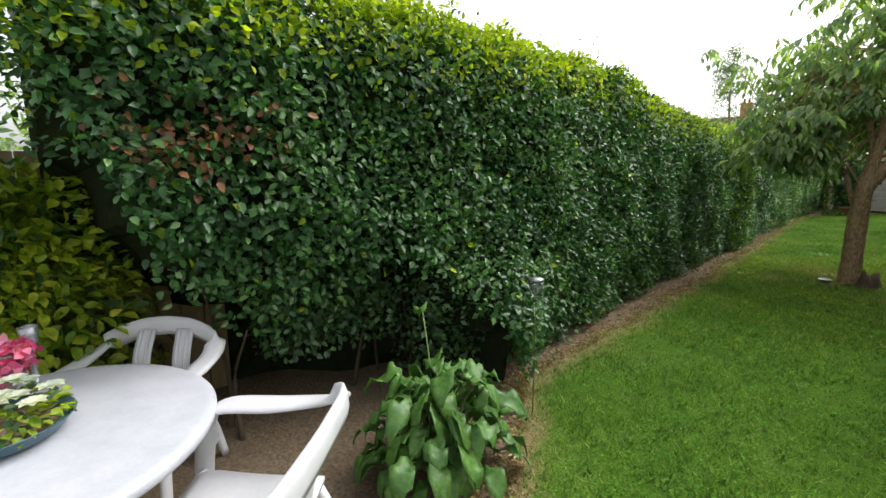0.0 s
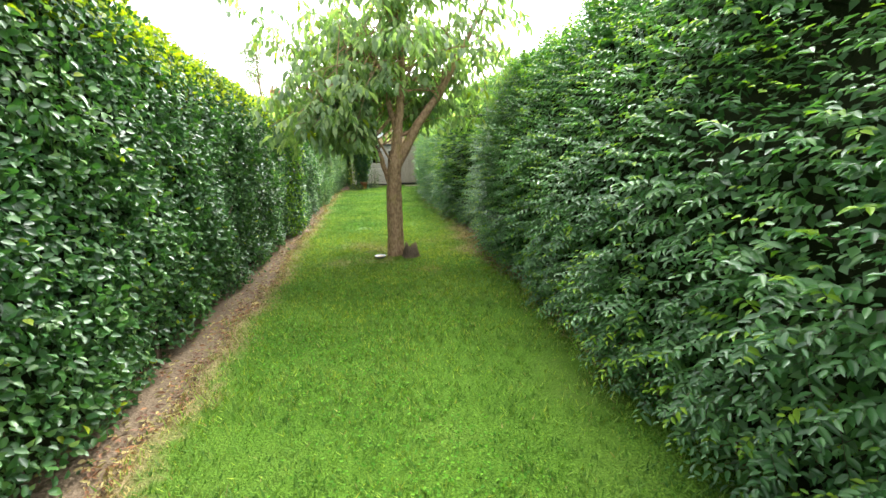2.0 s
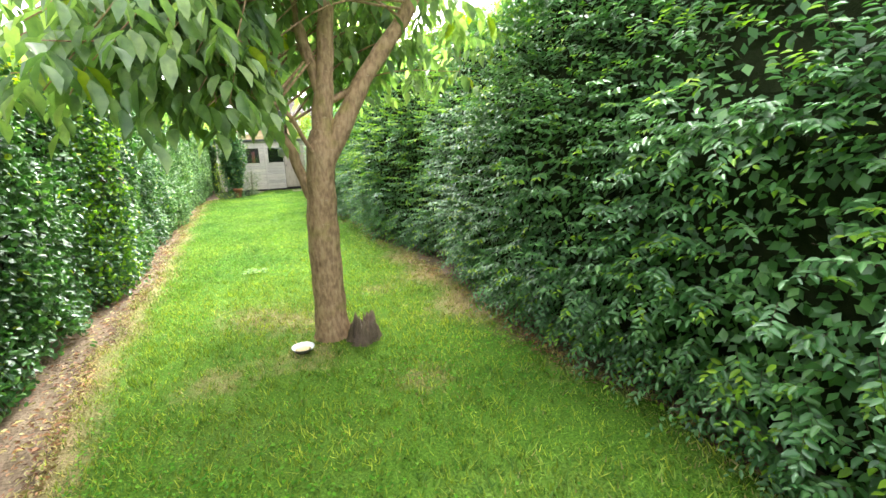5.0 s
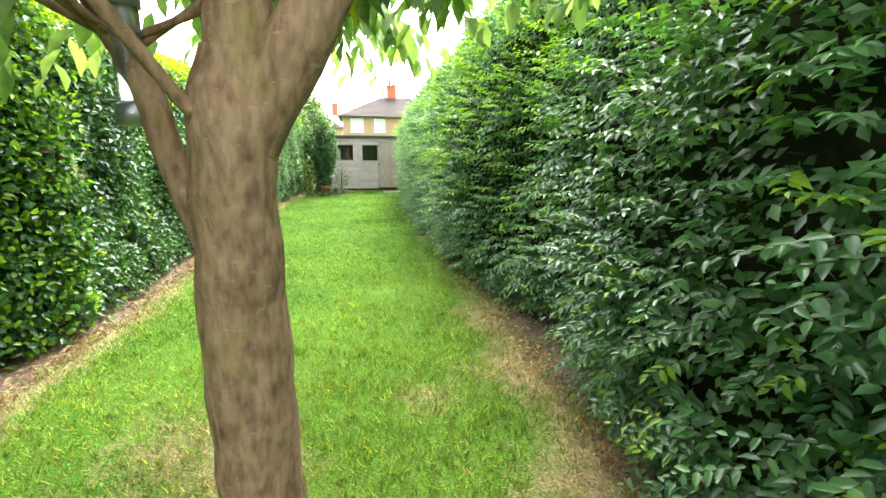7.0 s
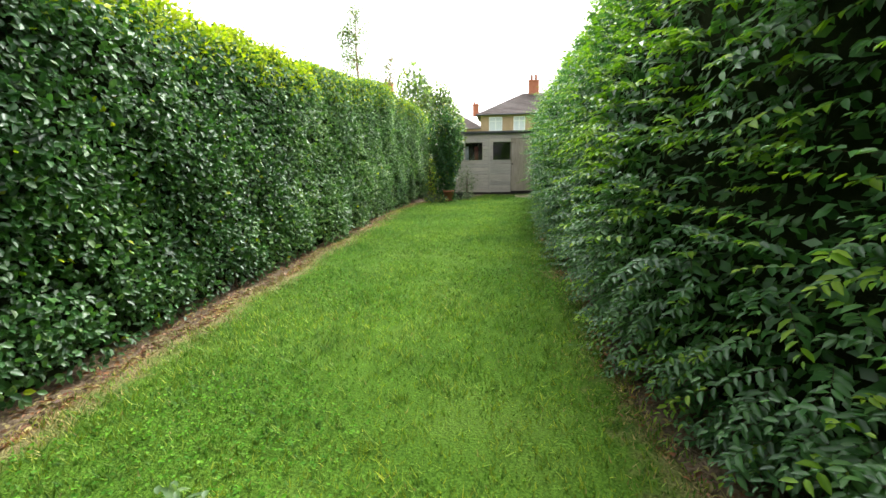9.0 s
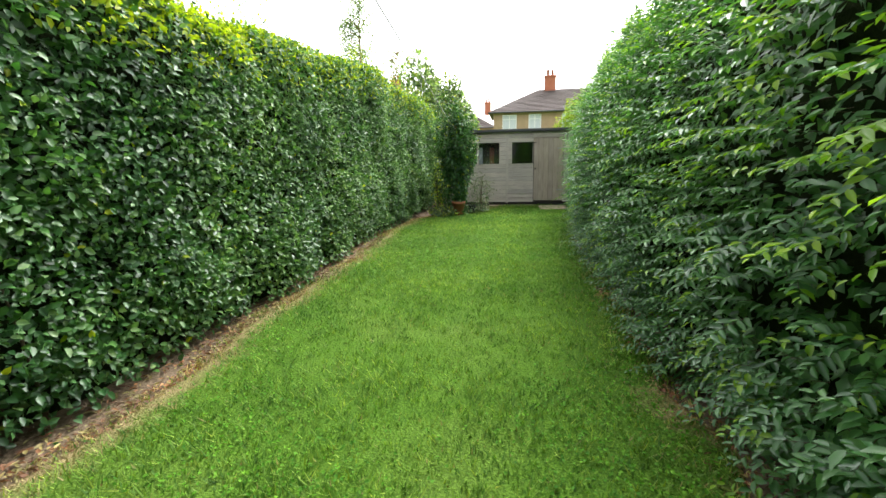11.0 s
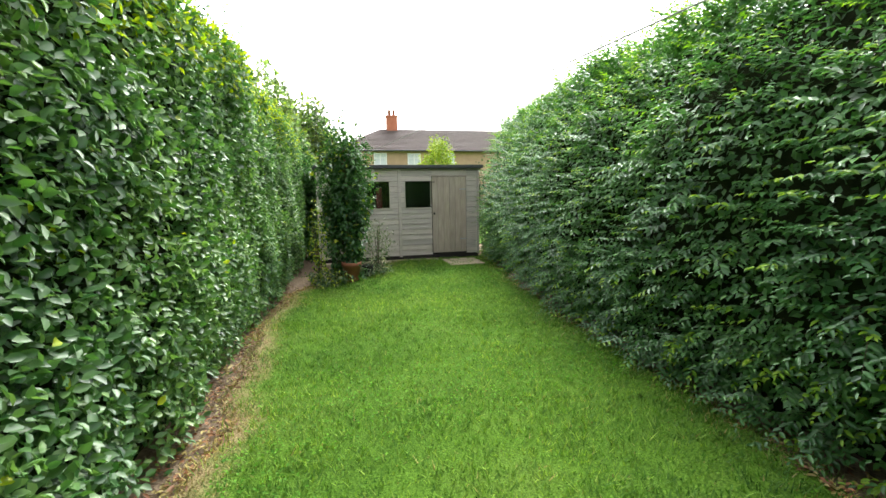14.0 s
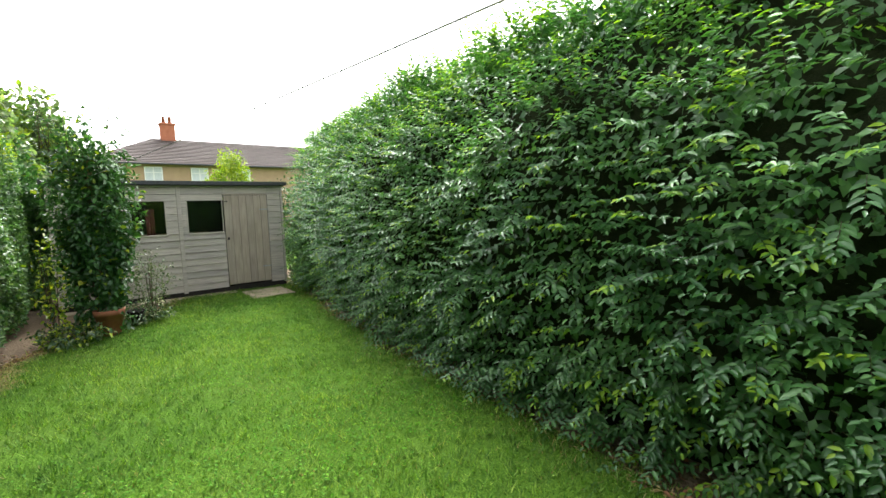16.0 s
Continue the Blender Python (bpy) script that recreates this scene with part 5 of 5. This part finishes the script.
# fence panel, yellow shrub and the boughs over it at the near end
fence = thing("fence_panel", (-3.1, -1.7, 0), "dark brown weathered wooden fence panel", "fence")
for k in range(18):
    block("plank", (-0.02, -1.5 + k * 0.15, 0.02), (0.02 + 0.004 * (k % 2), -1.5 + k * 0.15 + 0.144, 1.82), M_FENCE, fence)
block("rail", (0.024, -1.5, 0.5), (0.06, 1.2, 0.57), M_FENCE, fence)
shrub("yellow_green_shrub", (-2.74, -1.8, 0), (0.26, 0.85, 1.95), 5600, 0.085, [M_GOLD, M_ROSE], "leafy shrub with yellow-green leaves against the fence", "shrub", [0.85, 0.15], 10, 13, 0.9, 0.35)
shrub("overhanging_shrub", (-4.6, -1.9, 0), (0.6, 0.8, 3.2), 1500, 0.09, [M_CHERRY], "light green shrub rising behind the fence", "shrub", None, 8, 14, 1.0, 0.4)

# ---- houses and trees beyond ----
def house(at, length, depth, eave, ridge, label, wins, chim, mat=None):
    """Hip-roofed house; at: near left corner on the ground; wins: window spans along the front; chim: chimney places along the front."""
    e = thing("house", at, label, "house", "houses beyond the garden")
    block("wall", (0, 0, 0), (length, depth, eave), mat or M_BRICK_FAR, e, 0)
    o, h = 0.45, depth / 2
    v = [(-o, -o, eave - 0.05), (length + o, -o, eave - 0.05), (length + o, depth + o, eave - 0.05), (-o, depth + o, eave - 0.05), (h, h, ridge), (length - h, h, ridge)]
    f = [(0, 1, 5, 4), (1, 2, 5), (2, 3, 4, 5), (3, 0, 4), (3, 2, 1, 0)]
    mesh_object("roof", v, f, M_ROOF, e)
    # courses of tiles as low ridges along the slope
    vs, fs = [], []
    for k in range(1, 17):
        t = k / 17
        xa, xb = -o + (h + o) * t, length + o - (h + o) * t
        y, z = -o + (h + o) * t, eave - 0.05 + (ridge - eave + 0.05) * t
        b = len(vs)
        vs += [(xa, y, z), (xb, y, z), (xb, y - 0.05, z + 0.03), (xa, y - 0.05, z + 0.03), (xa, y + 0.2, z + 0.1), (xb, y + 0.2, z + 0.1)]
        fs += [(b, b + 1, b + 2, b + 3), (b + 3, b + 2, b + 5, b + 4)]
    tagged(mesh_object("tile_courses", vs, fs, M_ROOF, e), kind="stuff")
    block("gutter", (-o, -o - 0.1, eave - 0.14), (length + o, -o, eave - 0.03), M_FELT, e, 0.02)
    for a, b, z0, z1 in wins:
        block("window_glass", (a + 0.05, -0.012, z0 + 0.05), (b - 0.05, 0.0, z1 - 0.05), M_CURTAIN, e, 0)
        for lo, hi in (((a, -0.06, z0), (b, -0.014, z0 + 0.07)), ((a, -0.06, z1 - 0.07), (b, -0.014, z1)), ((a, -0.06, z0 + 0.07), (a + 0.07, -0.014, z1 - 0.07)), ((b - 0.07, -0.06, z0 + 0.07), (b, -0.014, z1 - 0.07)),
                       (((a + b) / 2 - 0.04, -0.055, z0 + 0.07), ((a + b) / 2 + 0.04, -0.014, z1 - 0.07)), ((a + 0.07, -0.05, z1 - 0.42), (b - 0.07, -0.014, z1 - 0.36))):
            block("window_frame", lo, hi, M_FRAME, e, 0)
        block("window_sill", (a - 0.06, -0.12, z0 - 0.08), (b + 0.06, -0.001, z0 - 0.002), M_FRAME, e, 0.01)
    for cx_, cw, z1 in chim:
        block("chimney", (cx_ - cw / 2, h - 0.3, ridge - 0.6), (cx_ + cw / 2, h + 0.4, z1), M_BRICK_RED, e, 0.02)
        block("chimney_cap", (cx_ - cw / 2 - 0.06, h - 0.36, z1 - 0.16), (cx_ + cw / 2 + 0.06, h + 0.46, z1 - 0.02), M_BRICK_RED, e, 0.02)
        for s in (-0.22, 0.2):
            lathe("chimney_pot", [(0.13, 0), (0.11, 0.4), (0.14, 0.42), (0.14, 0.5)], M_TERRACOTTA, e, 12, (cx_ + s * cw, h, z1 - 0.02))
    return e


house((-0.5, 50.0, 0), 24.0, 8.0, 4.95, 7.15, "buff brick house with brown tiled hip roof", [(0.75, 1.95, 3.45, 4.7), (2.95, 4.0, 3.45, 4.7), (5.7, 6.8, 3.45, 4.7), (8.6, 9.7, 3.45, 4.7)], [(5.0, 0.95, 8.35)])
house((-21.0, 56.0, 0), 14.0, 8.0, 5.2, 8.2, "buff brick house beyond the hedge", [(9.5, 10.7, 3.5, 4.8)], [(9.6, 1.1, 9.6)])
house((-9.5, 75.0, 0), 8.2, 8.0, 5.2, 7.8, "distant brick house with tiled roof", [(4.0, 5.2, 3.5, 4.8)], [(7.2, 0.9, 9.0)])


def slender_tree(at, height, spread, n, leaf, mats, label, seed, weights=None):
    r = np.random.default_rng(seed)
    e = thing("birch_tree", at, label, "tree")
    trunk = smooth_path([(0, 0, -0.1, height * 0.012), (0.1, 0, height * 0.4, height * 0.009), (-0.1, 0.1, height * 0.75, height * 0.005), (0.05, 0, height, 0.01)], 6)
    sweep("trunk", trunk[:, :3], trunk[:, 3], M_BARK, e, 8)
    vs, fs, P = [], [], []
    for i in range(46):
        b = trunk[int(r.integers(len(trunk) // 4, len(trunk)))][:3]
        a = r.uniform(0, 6.283)
        ln = spread * r.uniform(0.3, 1.0) * (1.45 - b[2] / height)
        tip = b + np.array((math.cos(a) * ln, math.sin(a) * ln, ln * r.uniform(0.2, 0.9)))
        low = tip + np.array((math.cos(a) * 0.15, math.sin(a) * 0.15, -r.uniform(0.2, 0.7)))
        pth = smooth_path([b, (b + tip) / 2 + np.array((0, 0, 0.1)), tip, low], 4)
        v, f = sweep_arrays(pth, np.linspace(0.03, 0.006, len(pth)), 4)
        fs += [tuple(c + len(vs) for c in q) for q in f]
        vs += v
        for k in range(n // 46):
            P.append(pth[int(r.integers(3, len(pth)))] + r.normal(0, 0.28, 3))
    tagged(mesh_object("boughs", vs, fs, M_BARK, e, True), kind="stuff")
    P = np.array(P)
    m = len(P)
    L = r.uniform(0.7, 1.2, m) * leaf
    leaves_object("leaves", P, r.normal(0, 0.6, (m, 3)) + np.array((0, 0, -0.7)), r.normal(0, 0.6, (m, 3)) + np.array((0, 0, 0.5)), L, L * 0.6, mats, None if weights is None else r.choice(len(mats), m, p=weights), e)


slender_tree((-8.7, 40, 0), 11.2, 1.9, 5600, 0.12, [M_GREY_GREEN, M_CHERRY], "slender birch with thin grey-green foliage", 21, [0.6, 0.4])
slender_tree((-6.4, 40, 0), 7.8, 1.2, 1200, 0.11, [M_GREY_GREEN, M_CHERRY], "small slender birch beyond the hedge", 22, [0.5, 0.5])

# washing line from the tree to the climber's post
WIRE = smooth_path([(0.69, 7.18, 2.08), (0.4, 11.8, 1.88), (0.12, 15.0, 1.9), (-0.2, 18.4, 1.95), (-0.47, 21.5, 2.03)], 8)
tagged(sweep("washing_line", WIRE, [0.0024] * len(WIRE), M_CABLE, None, 6), "thin grey washing line strung above the lawn", "washing line")
post = thing("post", (-0.48, 21.52, 0), "dark wooden post inside the climber", "post")
block("post_shaft", (-0.04, -0.04, -0.02), (0.04, 0.04, 2.3), M_FENCE, post, 0.006)
